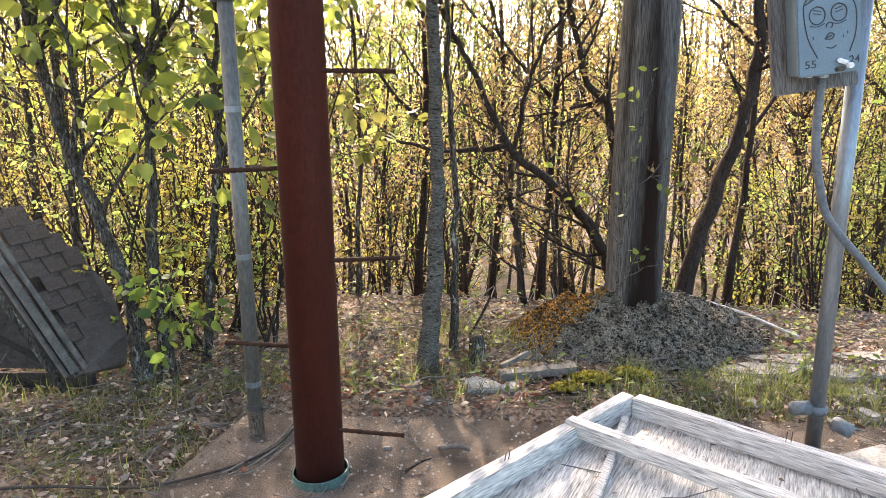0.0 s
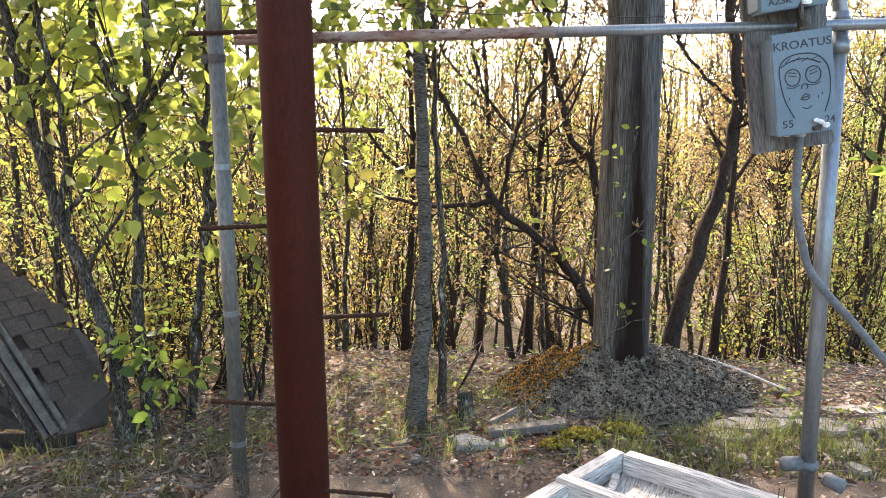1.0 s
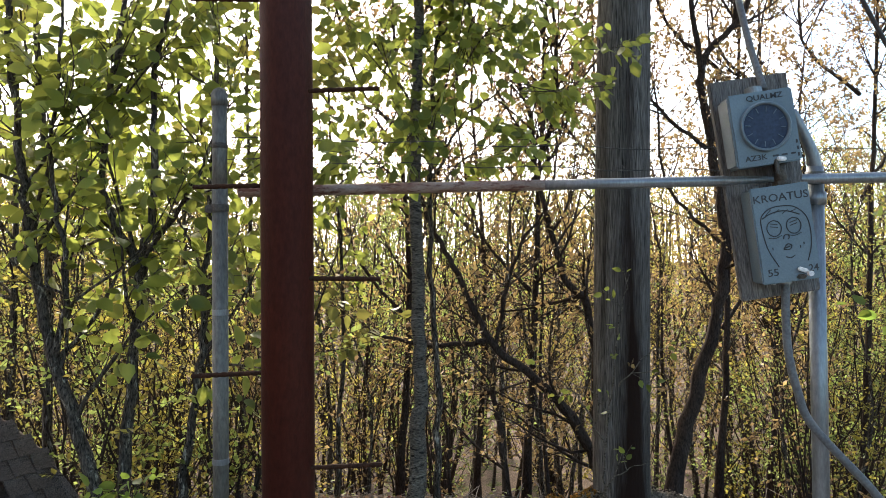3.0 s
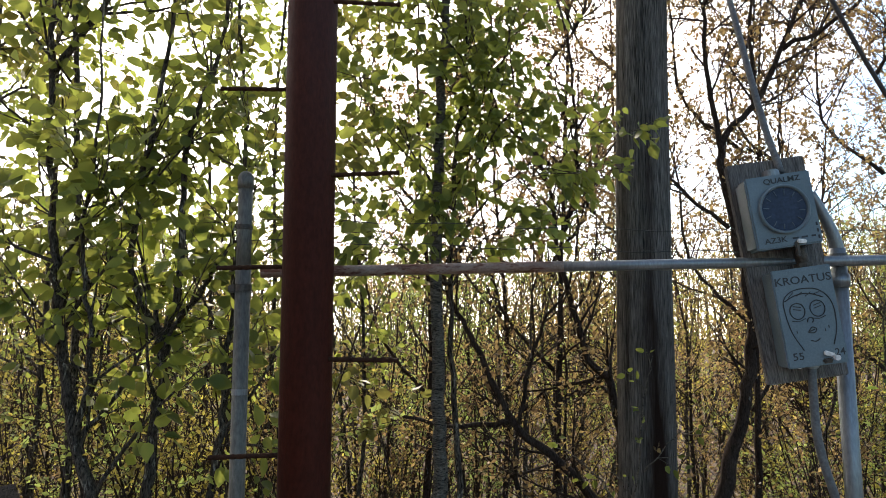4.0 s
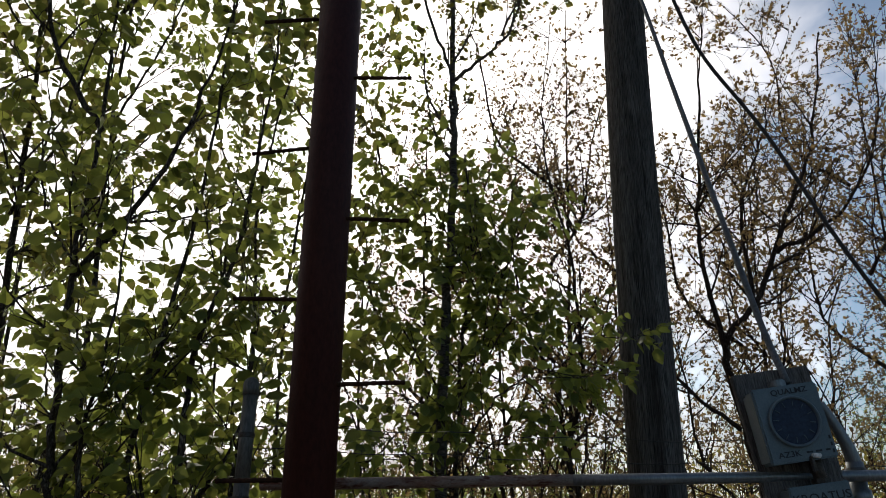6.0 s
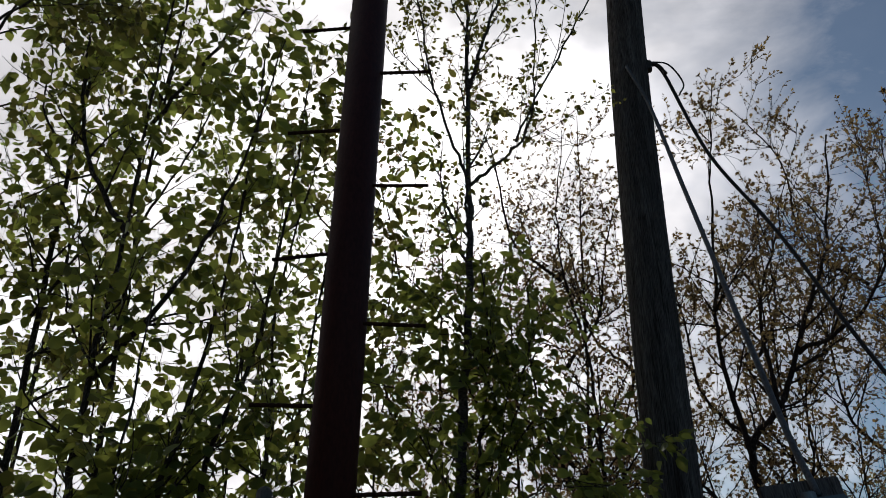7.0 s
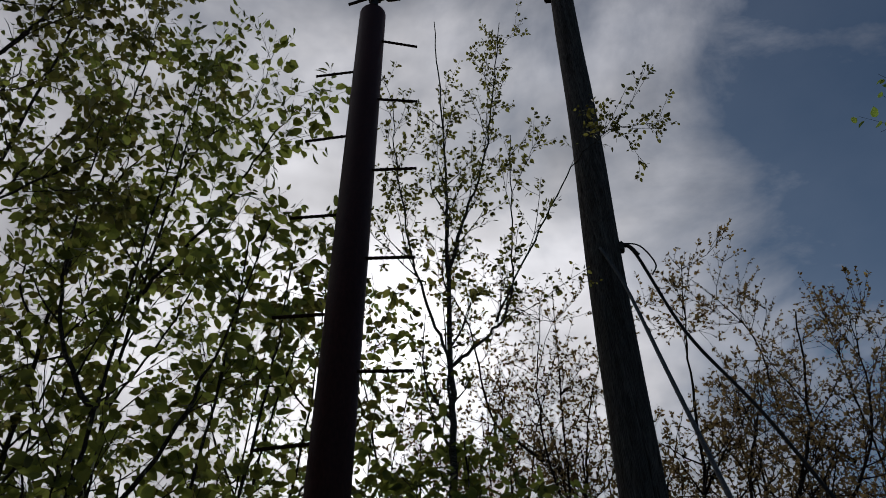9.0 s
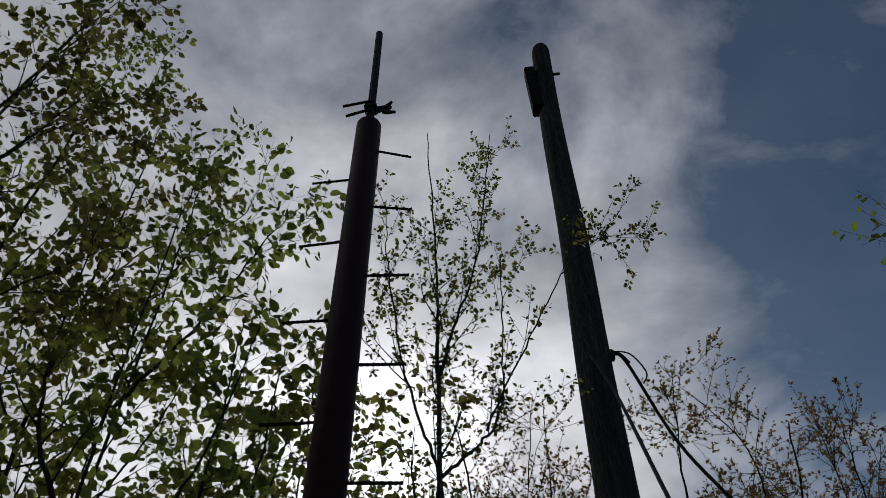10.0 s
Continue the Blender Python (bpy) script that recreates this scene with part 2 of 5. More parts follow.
M_CONC = mat("sandy_concrete", (0.075, 0.058, 0.045), (0.25, 0.19, 0.14), 2.1, 0.95, 0, 1.0, 210, spots=(0.085, 0.073, 0.062), spot_scale=7, spot_at=0.56, var=0.7)
M_STONE = mat("grey_flagstone", (0.2, 0.18, 0.155), (0.32, 0.29, 0.25), 5, 0.9, 0, 0.6, 60, spots=(0.14, 0.13, 0.12), spot_scale=12, spot_at=0.58)
M_MOUND = mat("grey_gravel_and_lichen", (0.23, 0.19, 0.14), (0.08, 0.067, 0.05), 11, 0.95, 0, 1.0, 130, spots=(0.03, 0.027, 0.022), spot_scale=34, spot_at=0.54, var=0.6, island=0.85)
M_MOSS = mat("yellow_green_moss", (0.33, 0.24, 0.03), (0.2, 0.16, 0.03), 12, 0.95, 0, 1.0, 140, var=0.4, island=0.6)
M_OMOSS = mat("orange_brown_moss", (0.36, 0.17, 0.03), (0.2, 0.105, 0.026), 10, 0.95, 0, 1.0, 130, var=0.45, island=0.7)
M_SOIL = mat("leaf_litter_soil", (0.18, 0.13, 0.092), (0.095, 0.072, 0.052), 1.6, 1.0, 0, 0.9, 55, spots=(0.085, 0.095, 0.03), spot_scale=2.3, spot_at=0.56, var=0.6)
M_SHINGLE_B = mat("brown_mineral_shingle", (0.13, 0.098, 0.084), (0.19, 0.15, 0.128), 6, 1.0, 0, 1.0, 240, var=0.7)
M_SHINGLE_G = mat("charcoal_mineral_shingle", (0.055, 0.055, 0.056), (0.1, 0.1, 0.1), 8, 1.0, 0, 1.0, 240, var=0.7)
M_OLDTRIM = mat("weathered_trim_wood", (0.22, 0.195, 0.165), (0.12, 0.105, 0.09), 7, 0.9, 0, 0.6, 70, stretch=(3, 0.6, 3))
M_DARKWOOD = mat("rotten_dark_wood", (0.04, 0.032, 0.027), (0.07, 0.055, 0.045), 8, 0.95, 0, 0.6, 60)
M_BARK = mat("grey_bark", (0.043, 0.035, 0.027), (0.1, 0.084, 0.067), 7, 0.95, 0, 1.0, 80, stretch=(1.6, 1.6, 0.5), spots=(0.26, 0.24, 0.195), spot_scale=22, spot_at=0.56, var=0.65)
M_BARK_PALE = mat("pale_banded_bark", (0.15, 0.135, 0.11), (0.085, 0.074, 0.06), 9, 0.95, 0, 0.9, 70, stretch=(1, 1, 3.2), spots=(0.03, 0.025, 0.02), spot_scale=24, spot_at=0.555, var=0.5)
M_BARK_RED = mat("red_brown_twig_bark", (0.03, 0.021, 0.017), (0.06, 0.045, 0.036), 8, 0.95, 0, 0.7, 80, stretch=(1.5, 1.5, 0.5), spots=(0.2, 0.19, 0.17), spot_scale=12, spot_at=0.64, var=0.4)
M_LEAF = leaf_mat("fresh_green_leaf", (0.06, 0.098, 0.026), (0.1, 0.135, 0.036), (0.43, 0.48, 0.09), 0.5, 0.44)
M_LEAF_OLIVE = leaf_mat("olive_yellow_leaf", (0.065, 0.08, 0.026), (0.11, 0.11, 0.036), (0.4, 0.38, 0.085), 0.5, 0.38)
M_LEAF_YG = leaf_mat("pale_green_young_leaf", (0.09, 0.125, 0.03), (0.15, 0.18, 0.045), (0.46, 0.56, 0.15), 0.5, 0.5)
M_RUBBLE = mat("pale_broken_concrete", (0.36, 0.33, 0.29), (0.26, 0.235, 0.2), 9, 0.95, 0, 0.8, 90, spots=(0.16, 0.14, 0.12), spot_scale=18, spot_at=0.6)
M_LEAF_DARK = leaf_mat("mid_green_leaf", (0.045, 0.085, 0.022), (0.08, 0.12, 0.03), (0.36, 0.5, 0.08), 0.55, 0.44)
M_LEAF_YEL = leaf_mat("yellow_green_young_leaf", (0.13, 0.125, 0.03), (0.19, 0.155, 0.045), (0.6, 0.52, 0.11), 0.55, 0.48)
M_LEAF_RED = leaf_mat("bronze_young_leaf", (0.1, 0.062, 0.038), (0.165, 0.108, 0.055), (0.5, 0.35, 0.14), 0.5, 0.42)
M_DEAD = leaf_mat("dry_fallen_leaf", (0.1, 0.062, 0.042), (0.6, 0.47, 0.36), (0.32, 0.19, 0.09), 0.8, 0.2, 1.8)
M_DEAD_RED = leaf_mat("red_brown_fallen_leaf", (0.17, 0.05, 0.03), (0.28, 0.12, 0.07), (0.25, 0.08, 0.04), 0.8, 0.2)
M_GRASS = leaf_mat("grass_blade", (0.06, 0.085, 0.022), (0.19, 0.17, 0.07), (0.28, 0.32, 0.08), 0.6, 0.35)


# ---------------------------------------------------------------- building helpers
def mesh_from(name, verts, faces, material, smooth=False):
    me = bpy.data.meshes.new(name)
    me.from_pydata([tuple(v) for v in verts], [], [tuple(f) for f in faces])
    me.materials.append(material)
    if smooth:
        me.polygons.foreach_set("use_smooth", [True] * len(me.polygons))
    me.update()
    return me


def tri_mesh(name, verts, tris, material, smooth=False):
    """A mesh from arrays of points and triangles."""
    me = bpy.data.meshes.new(name)
    verts, tris = np.asarray(verts, np.float32), np.asarray(tris, np.int32)
    me.vertices.add(len(verts))
    me.vertices.foreach_set("co", verts.ravel())
    me.loops.add(tris.size)
    me.loops.foreach_set("vertex_index", tris.ravel())
    me.polygons.add(len(tris))
    me.polygons.foreach_set("loop_start", np.arange(0, tris.size, 3, dtype=np.int32))
    me.polygons.foreach_set("loop_total", np.full(len(tris), 3, np.int32))
    if smooth:
        me.polygons.foreach_set("use_smooth", np.ones(len(tris), bool))
    me.materials.append(material)
    me.update(calc_edges=True)
    me.validate()
    return me


def thing(name, at, label, category, group="", kind="", rot=None):
    ob = new(name)
    ob.empty_display_size = 0.1
    ob.location = at
    if rot:
        ob.rotation_euler = [radians(a) for a in rot]
    return tagged(ob, label, category, group, kind)


def part(name, bm, material, parent, label="", smooth=False):
    """Links a bmesh or a mesh as one object under a thing or a part."""
    if isinstance(bm, bmesh.types.BMesh):
        me = bpy.data.meshes.new(name)
        bm.to_mesh(me)
        bm.free()
        me.materials.append(material)
        if smooth:
            me.polygons.foreach_set("use_smooth", [True] * len(me.polygons))
    else:
        me = bm
    ob = new(name, me)
    ob.parent = parent
    return tagged(ob, label) if label else ob


def box(size, at=(0, 0, 0), bevel=0.004, rot=(0, 0, 0), jitter=0.0, segments=2):
    bm = bmesh.new()
    bmesh.ops.create_cube(bm, size=1)
    bmesh.ops.scale(bm, vec=size, verts=bm.verts)
    if bevel:
        bmesh.ops.bevel(bm, geom=bm.edges[:], offset=bevel, segments=segments, affect='EDGES')
    if jitter:
        for v in bm.verts:
            v.co += jitter * noise.noise_vector(v.co * 9 + Vector(at) * 3)
    bm.transform(pose(*at, *rot))
    return bm


def cyl(r, h, at=(0, 0, 0), rot=(0, 0, 0), r2=None, seg=24, bevel=0.0):
    """A cylinder that stands on at."""
    bm = bmesh.new()
    bmesh.ops.create_cone(bm, cap_ends=True, segments=seg, radius1=r, radius2=r if r2 is None else r2, depth=h)
    bmesh.ops.translate(bm, vec=(0, 0, h / 2), verts=bm.verts)
    if bevel:
        rim = [e for e in bm.edges if abs(e.verts[0].co.z - e.verts[1].co.z) < 1e-5]
        bmesh.ops.bevel(bm, geom=rim, offset=bevel, segments=2, affect='EDGES')
    bm.transform(pose(*at, *rot))
    return bm


def spline(pts, per=6):
    """A smooth line through the points (Catmull-Rom)."""
    p = np.asarray(pts, float)
    if len(p) < 3:
        return np.linspace(p[0], p[-1], per + 1)
    q = np.vstack([2 * p[0] - p[1], p, 2 * p[-1] - p[-2]])
    out = []
    for i in range(1, len(q) - 2):
        for u in np.linspace(0, 1, per, endpoint=False):
            a, b, c, d = q[i - 1], q[i], q[i + 1], q[i + 2]
            out.append(0.5 * ((2 * b) + (c - a) * u + (2 * a - 5 * b + 4 * c - d) * u * u + (3 * b - a - 3 * c + d) * u ** 3))
    out.append(p[-1])
    return np.array(out)


def tube_arrays(pts, radii, sides=6, wob=0.0, rng=None, ends=True):
    pts, radii = np.asarray(pts, float), np.asarray(radii, float)
    n = len(pts)
    tan = np.gradient(pts, axis=0)
    tan /= np.linalg.norm(tan, axis=1)[:, None] + 1e-9
    ref = np.array([0.31, 0.95, 0.05]) if abs(tan[0] @ np.array([0.31, 0.95, 0.05])) < 0.9 else np.array([1.0, 0, 0])
    u = np.cross(tan, ref)
    u /= np.linalg.norm(u, axis=1)[:, None] + 1e-9
    v = np.cross(tan, u)
    a = np.arange(sides) * 2 * math.pi / sides
    rr = radii[:, None] * (1 + (wob * rng.standard_normal((n, sides)) if wob else 0))
    ring = pts[:, None, :] + rr[:, :, None] * (np.cos(a)[None, :, None] * u[:, None, :] + np.sin(a)[None, :, None] * v[:, None, :])
    verts = ring.reshape(-1, 3)
    i = np.arange(n - 1)[:, None] * sides
    j = np.arange(sides)[None, :]
    k = (j + 1) % sides
    A, B, C, D = (i + j).ravel(), (i + k).ravel(), (i + sides + k).ravel(), (i + sides + j).ravel()
    tris = np.vstack([np.c_[A, B, C], np.c_[A, C, D]])
    if not ends:
        return verts, tris
    capv = np.vstack([pts[:1], pts[-1:]])
    c0, c1 = len(verts), len(verts) + 1
    j = np.arange(sides)
    k = (j + 1) % sides
    caps = np.vstack([np.c_[np.full(sides, c0), k, j], np.c_[np.full(sides, c1), (n - 1) * sides + j, (n - 1) * sides + k]])
    return np.vstack([verts, capv]), np.vstack([tris, caps])


def join_arrays(chunks):
    vs, ts, o = [], [], 0
    for v, t in chunks:
        vs.append(v)
        ts.append(t + o)
        o += len(v)
    return np.vstack(vs), np.vstack(ts)


def tube_mesh(name, pts, radii, material, sides=12, per=6, base=(0, 0, 0)):
    s = spline(pts, per)
    r = np.interp(np.linspace(0, 1, len(s)), np.linspace(0, 1, len(np.atleast_1d(radii))), np.atleast_1d(radii))
    v, t = tube_arrays(s - np.array(base), r, sides)
    return tri_mesh(name, v, t, material, True)


# ---------------------------------------------------------------- leaves and trees
LITTER_LEAF = (np.array([(0, 0, .05), (.3, .27, .12), (1, .05, .16), (.6, -.26, .14), (.5, 0, -.03), (.75, .2, .02)]), np.array([(0, 4, 1), (1, 4, 5), (5, 4, 2), (4, 3, 2), (0, 3, 4)]))
BIG_LEAF = (np.array([(0, 0, 0), (.16, .27, .05), (.52, .33, .05), (1, 0, -.1), (.52, -.33, .05), (.16, -.27, .05), (.28, 0, -.02), (.64, 0, -.03), (-.35, .012, 0.03), (-.35, -.012, 0.03), (.8, .17, -.02), (.8, -.17, -.02)]),
            np.array([(0, 6, 1), (0, 5, 6), (6, 2, 1), (6, 7, 2), (6, 5, 4), (6, 4, 7), (7, 10, 2), (7, 3, 10), (7, 4, 11), (7, 11, 3), (8, 9, 0)]))
SMALL_LEAF = (np.array([(0, 0, 0), (.45, .3, .08), (1, 0, -.05), (.45, -.3, .08)]), np.array([(0, 2, 1), (0, 3, 2)]))


def leaf_arrays(shape, pos, way, normal, size):
    tv, tt = shape
    way = way / (np.linalg.norm(way, axis=1)[:, None] + 1e-9)
    b = np.cross(normal, way)
    b /= np.linalg.norm(b, axis=1)[:, None] + 1e-9
    n = np.cross(way, b)
    v = pos[:, None, :] + size[:, None, None] * (tv[None, :, 0, None] * way[:, None, :] + tv[None, :, 1, None] * b[:, None, :] + tv[None, :, 2, None] * n[:, None, :])
    t = tt[None, :, :] + (np.arange(len(pos)) * len(tv))[:, None, None]
    return v.reshape(-1, 3), t.reshape(-1, 3)


def shoot(rng, start, way, length, r0, r1, wander=0.25, up=0.15, seg=0.12):
    """One branch that wanders from start."""
    n = max(2, int(length / seg))
    d = way / np.linalg.norm(way)
    pts = [np.array(start, float)]
    for _ in range(n):
        d = d + wander * rng.standard_normal(3) * 0.5 + np.array([0, 0, up * 0.3])
        d /= np.linalg.norm(d)
        pts.append(pts[-1] + d * length / n)
    return np.array(pts), np.linspace(r0, r1, n + 1)


def side_way(rng, along, angle):
    a = along / np.linalg.norm(along)
    r = rng.standard_normal(3)
    r -= a * (r @ a)
    r /= np.linalg.norm(r)
    return a * math.cos(angle) + r * math.sin(angle)


def tree_arrays(seed, limbs, boughs=5, bough_len=0.9, twigs=6, twig_len=0.4, leaves=7, leaf=0.07, shape=SMALL_LEAF, bare_to=0.3, up=0.2, droop=0.5,
                wander=0.3, sides=7, sprays=0, min_r=0.0016, spread=0.95, twig_seg=0.1, bough_seg=0.12, wob=0.04, thin=False, tip=0.7):
    """limbs: (points, r0, r1). Boughs grow from the limbs, twigs from the boughs, leaves on the twigs. Returns wood and leaf arrays."""
    rng = np.random.default_rng(seed)
    wood, twig_list = [], []
    for li, (pts, r0, r1) in enumerate(limbs):
        s = spline(pts, 7)
        s[1:-1] += rng.standard_normal((len(s) - 2, 3)) * 0.006
        u = np.linspace(0, 1, len(s))
        r = r0 + (r1 - r0) * u ** 0.8
        if li == 0:
            r = r * (1 + 0.45 * np.exp(-u * 18))
        wood.append(tube_arrays(s, r, sides if r0 > 0.012 else 5, wob, rng))
        length = np.linalg.norm(np.diff(s, axis=0), axis=1).sum()
        start_u = bare_to if li == 0 else 0.12
        for _ in range(max(1, int(round(boughs * length * (1 - start_u))))):
            uu = start_u + (1 - start_u) * rng.random() ** 0.85
            i = min(int(uu * (len(s) - 1)), len(s) - 2)
            way = side_way(rng, s[i + 1] - s[i], spread * (0.6 + 0.6 * rng.random()))
            bl = bough_len * (0.45 + 0.8 * rng.random()) * (1.1 - 0.55 * uu)
            br = min(r[i] * 0.55, 0.004 + 0.010 * bl)
            bp, brr = shoot(rng, s[i], way, bl, max(br, min_r * 1.6), min_r, wander, up, bough_seg)
            wood.append(tube_arrays(bp, brr, 3 if thin else 5 if br > 0.008 else 4, ends=False))
            twig_list.append((bp, 0.25))
            for _ in range(max(1, int(round(twigs * bl / 0.8)))):
                v = 0.15 + 0.85 * rng.random()
                k = min(int(v * (len(bp) - 1)), len(bp) - 2)
                w2 = side_way(rng, bp[k + 1] - bp[k], 0.5 + 0.6 * rng.random())
                tl = twig_len * (0.4 + 0.9 * rng.random())
                tp, tr = shoot(rng, bp[k], w2, tl, max(brr[k] * 0.6, min_r), min_r * 0.7, wander, up, twig_seg)
                wood.append(tube_arrays(tp, tr, 3, ends=False))
                twig_list.append((tp, 0.0))
    pos, way = [], []
    for tp, u0 in twig_list:
        length = np.linalg.norm(np.diff(tp, axis=0), axis=1).sum()
        n = int(round(leaves * length / 0.3 * (0.5 if u0 else 1) + rng.random()))
        for _ in range(n):
            v = u0 + (1 - u0) * rng.random() ** tip
            f = v * (len(tp) - 1)
            i = min(int(f), len(tp) - 2)
            p = tp[i] + (tp[i + 1] - tp[i]) * (f - i)
            w = side_way(rng, tp[i + 1] - tp[i], 0.9)
            w[2] -= droop * (0.3 + rng.random())
            pos.append(p)
            way.append(w)
    pos, way = np.array(pos), np.array(way)
    way /= np.linalg.norm(way, axis=1)[:, None]
    nrm = rng.standard_normal((len(pos), 3)) * 0.85 + np.array([0, 0, 0.6])
    size = leaf * (0.55 + 0.7 * rng.random(len(pos)))
    pet = 0.35 if shape is BIG_LEAF else 0.0
    return join_arrays(wood), leaf_arrays(shape, pos + way * (size * pet)[:, None], way, nrm, size)


def plant_tree(name, label, base, arrays, bark, leafmat, category="tree", group=""):
    (wv, wt), (lv, lt) = arrays
    t = thing(name, base, label, category, group)
    o = np.array(base)
    part("trunk", tri_mesh("trunk", wv - o, wt, bark, True), bark, t)
    part("crown", tri_mesh("crown", lv - o, lt, leafmat), leafmat, t)
    return t


# ---------------------------------------------------------------- ground
def ground_z(x, y):
    fall = min(max(0.0, y - 1.75), 5.5)
    z = -0.42 * fall * fall / (fall + 0.9) if fall else 0.0
    side = max(0.0, abs(x - 0.5) - 3.2)
    z -= 0.05 * side * side / (side + 2)
    z += 0.05 * noise.noise(Vector((x * 0.6, y * 0.6, 0))) + 0.022 * noise.noise(Vector((x * 2.3, y * 2.3, 5)))
    return z if y > 0.55 or x < -0.6 or x > 2.4 else z - 0.03


def make_ground():
    xs = np.concatenate([[-1500, -400, -150, -70], np.linspace(-40, -6, 35), np.linspace(-5.6, 6, 117), np.linspace(7, 40, 34), [70, 150, 400, 1500]])
    ys = np.concatenate([[-1500, -300, -80, -30, -12], np.linspace(-6, 6.2, 140), np.linspace(6.8, 45, 50), [60, 90, 180, 500, 1500]])
    vs = []
    for y in ys:
        for x in xs:
            d = max(abs(x), abs(y))
            vs.append((x, y, ground_z(x, y) if d < 46 else -2.2))
    nx = len(xs)
    fs = [(j * nx + i, j * nx + i + 1, (j + 1) * nx + i + 1, (j + 1) * nx + i) for j in range(len(ys) - 1) for i in range(nx - 1)]
    ob = new("ground", mesh_from("ground", vs, fs, M_SOIL, True))
    tagged(ob, "sloping woodland ground of brown leaf litter and thin moss", "ground", kind="structure")


make_ground()


def make_slab():
    """The old concrete pad, with a broken outline."""
    rim = [(-0.46, 0.46), (-0.2, 0.47), (0.2, 0.5), (0.6, 0.52), (1.1, 0.56), (1.55, 0.6), (2.1, 0.62), (3.2, 0.6), (3.4, -4.5), (-1.3, -4.5), (-1.0, -2.0), (-0.72, -0.8), (-0.55, -0.1)]
    bm = bmesh.new()
    top = []
    for i, (x, y) in enumerate(rim):
        x2, y2 = rim[(i + 1) % len(rim)]
        for u in np.linspace(0, 1, 6, endpoint=False):
            px, py = x + (x2 - x) * u, y + (y2 - y) * u
            q = 0.012 * noise.noise(Vector((px * 7, py * 7, 2)))
            top.append(bm.verts.new((px + q, py + q, 0.0)))
    f = bm.faces.new(top)
    if f.normal.z < 0:
        f.normal_flip()
    ext = bmesh.ops.extrude_face_region(bm, geom=[f])
    bmesh.ops.translate(bm, vec=(0, 0, -0.09), verts=[g for g in ext["geom"] if isinstance(g, bmesh.types.BMVert)])
    bmesh.ops.recalc_face_normals(bm, faces=bm.faces)
    ob = part("pavement", bm, M_CONC, None)
    tagged(ob, "worn sandy concrete pad with a broken edge and grit", "concrete pad", kind="structure")


make_slab()

# ---------------------------------------------------------------- red climbing pole
RUNG, RUNG0 = 0.61, 0.20


def rung_mesh(length):
    """A ribbed reinforcing bar along +x."""
    n = int(length / 0.012)
    xs = np.linspace(0, length, n * 2)
    r = np.where(np.arange(n * 2) % 4 < 2, 0.0086, 0.0072)
    v, t = tube_arrays(np.c_[xs, np.zeros(n * 2), np.zeros(n * 2)], r, 8)
    return tri_mesh("rung", v, t, M_REBAR)


def climbing_pole():
    p = thing("steel_pole", (0, 0, 0), "tall red-brown painted steel pole with staggered rebar rungs", "pole")
    part("shaft", cyl(0.0855, 6.05, (0, 0, 0.0), seg=48, bevel=0.006), M_RUST, p, smooth=True)
    part("cap", cyl(0.0855, 0.05, (0, 0, 6.05), r2=0.05, seg=40), M_RUST, p, smooth=True)
    # base sleeve: an open ring
    bm = bmesh.new()
    prof = [(0.101, 0.0), (0.101, 0.034), (0.096, 0.034), (0.096, 0.0)]
    seg = 48
    rings = [[bm.verts.new((r * math.cos(2 * math.pi * i / seg), r * math.sin(2 * math.pi * i / seg), z + 0.006 * math.sin(i * 2 * math.pi / seg + 1))) for i in range(seg)] for r, z in prof]
    for a in range(4):
        for i in range(seg):
            bm.faces.new((rings[a][i], rings[a][(i + 1) % seg], rings[(a + 1) % 4][(i + 1) % seg], rings[(a + 1) % 4][i]))
    bmesh.ops.recalc_face_normals(bm, faces=bm.faces)
    part("base_ring", bm, M_GREEN, p, "teal painted steel base ring")
    rung = rung_mesh(0.235)
    rng = random.Random(4)
    for n in range(10):
        a = new("rung", rung)
        a.parent = p
        a.location = (0.075, -0.02, RUNG0 + RUNG * n)
        a.rotation_euler = (0, radians(rng.uniform(-2, 2)) + (radians(6) if n == 0 else 0) + (radians(14) if n == 9 else 0), radians(rng.uniform(4, 12)))
        b = new("rung", rung)
        b.parent = p
        if n == 9:
            bpy.data.objects.remove(b)
            continue
        b.location = (-0.075, -0.02, RUNG0 + RUNG * (n + 0.5))
        b.rotation_euler = (0, radians(rng.uniform(-3, 3)), radians(180 + rng.uniform(-2, 6)))
    # thin mast with clamp and arms on top
    mast = part("mast", tube_mesh("mast", [(0.0, 0, 6.05), (0.0, 0, 6.8), (-0.005, 0, 7.62)], [0.03, 0.03, 0.03], M_CAST, 14), M_CAST, p, "thin dark mast on the pole top")
    part("clamp", box((0.09, 0.09, 0.05), (0.0, 0, 6.3), 0.01), M_CAST, mast)
    part("arm", tube_mesh("arm", [(-0.2, -0.03, 6.33), (0.02, -0.05, 6.33)], [0.011, 0.011], M_CAST, 8), M_CAST, mast)
    part("arm", tube_mesh("arm", [(-0.17, -0.02, 6.2), (0.02, -0.045, 6.22)], [0.011, 0.011], M_CAST, 8), M_CAST, mast)
    part("hook", tube_mesh("hook", [(0.02, 0, 6.3), (0.08, 0.02, 6.34), (0.14, 0, 6.3), (0.1, 0, 6.24), (0.18, 0, 6.22)], [0.014, 0.018, 0.012, 0.02, 0.01], M_CAST, 8), M_CAST, mast)
    part("hook", tube_mesh("hook", [(0.04, 0, 6.24), (0.1, 0.03, 6.36), (0.15, 0.0, 6.38)], [0.012, 0.02, 0.01], M_CAST, 8), M_CAST, mast)


climbing_pole()


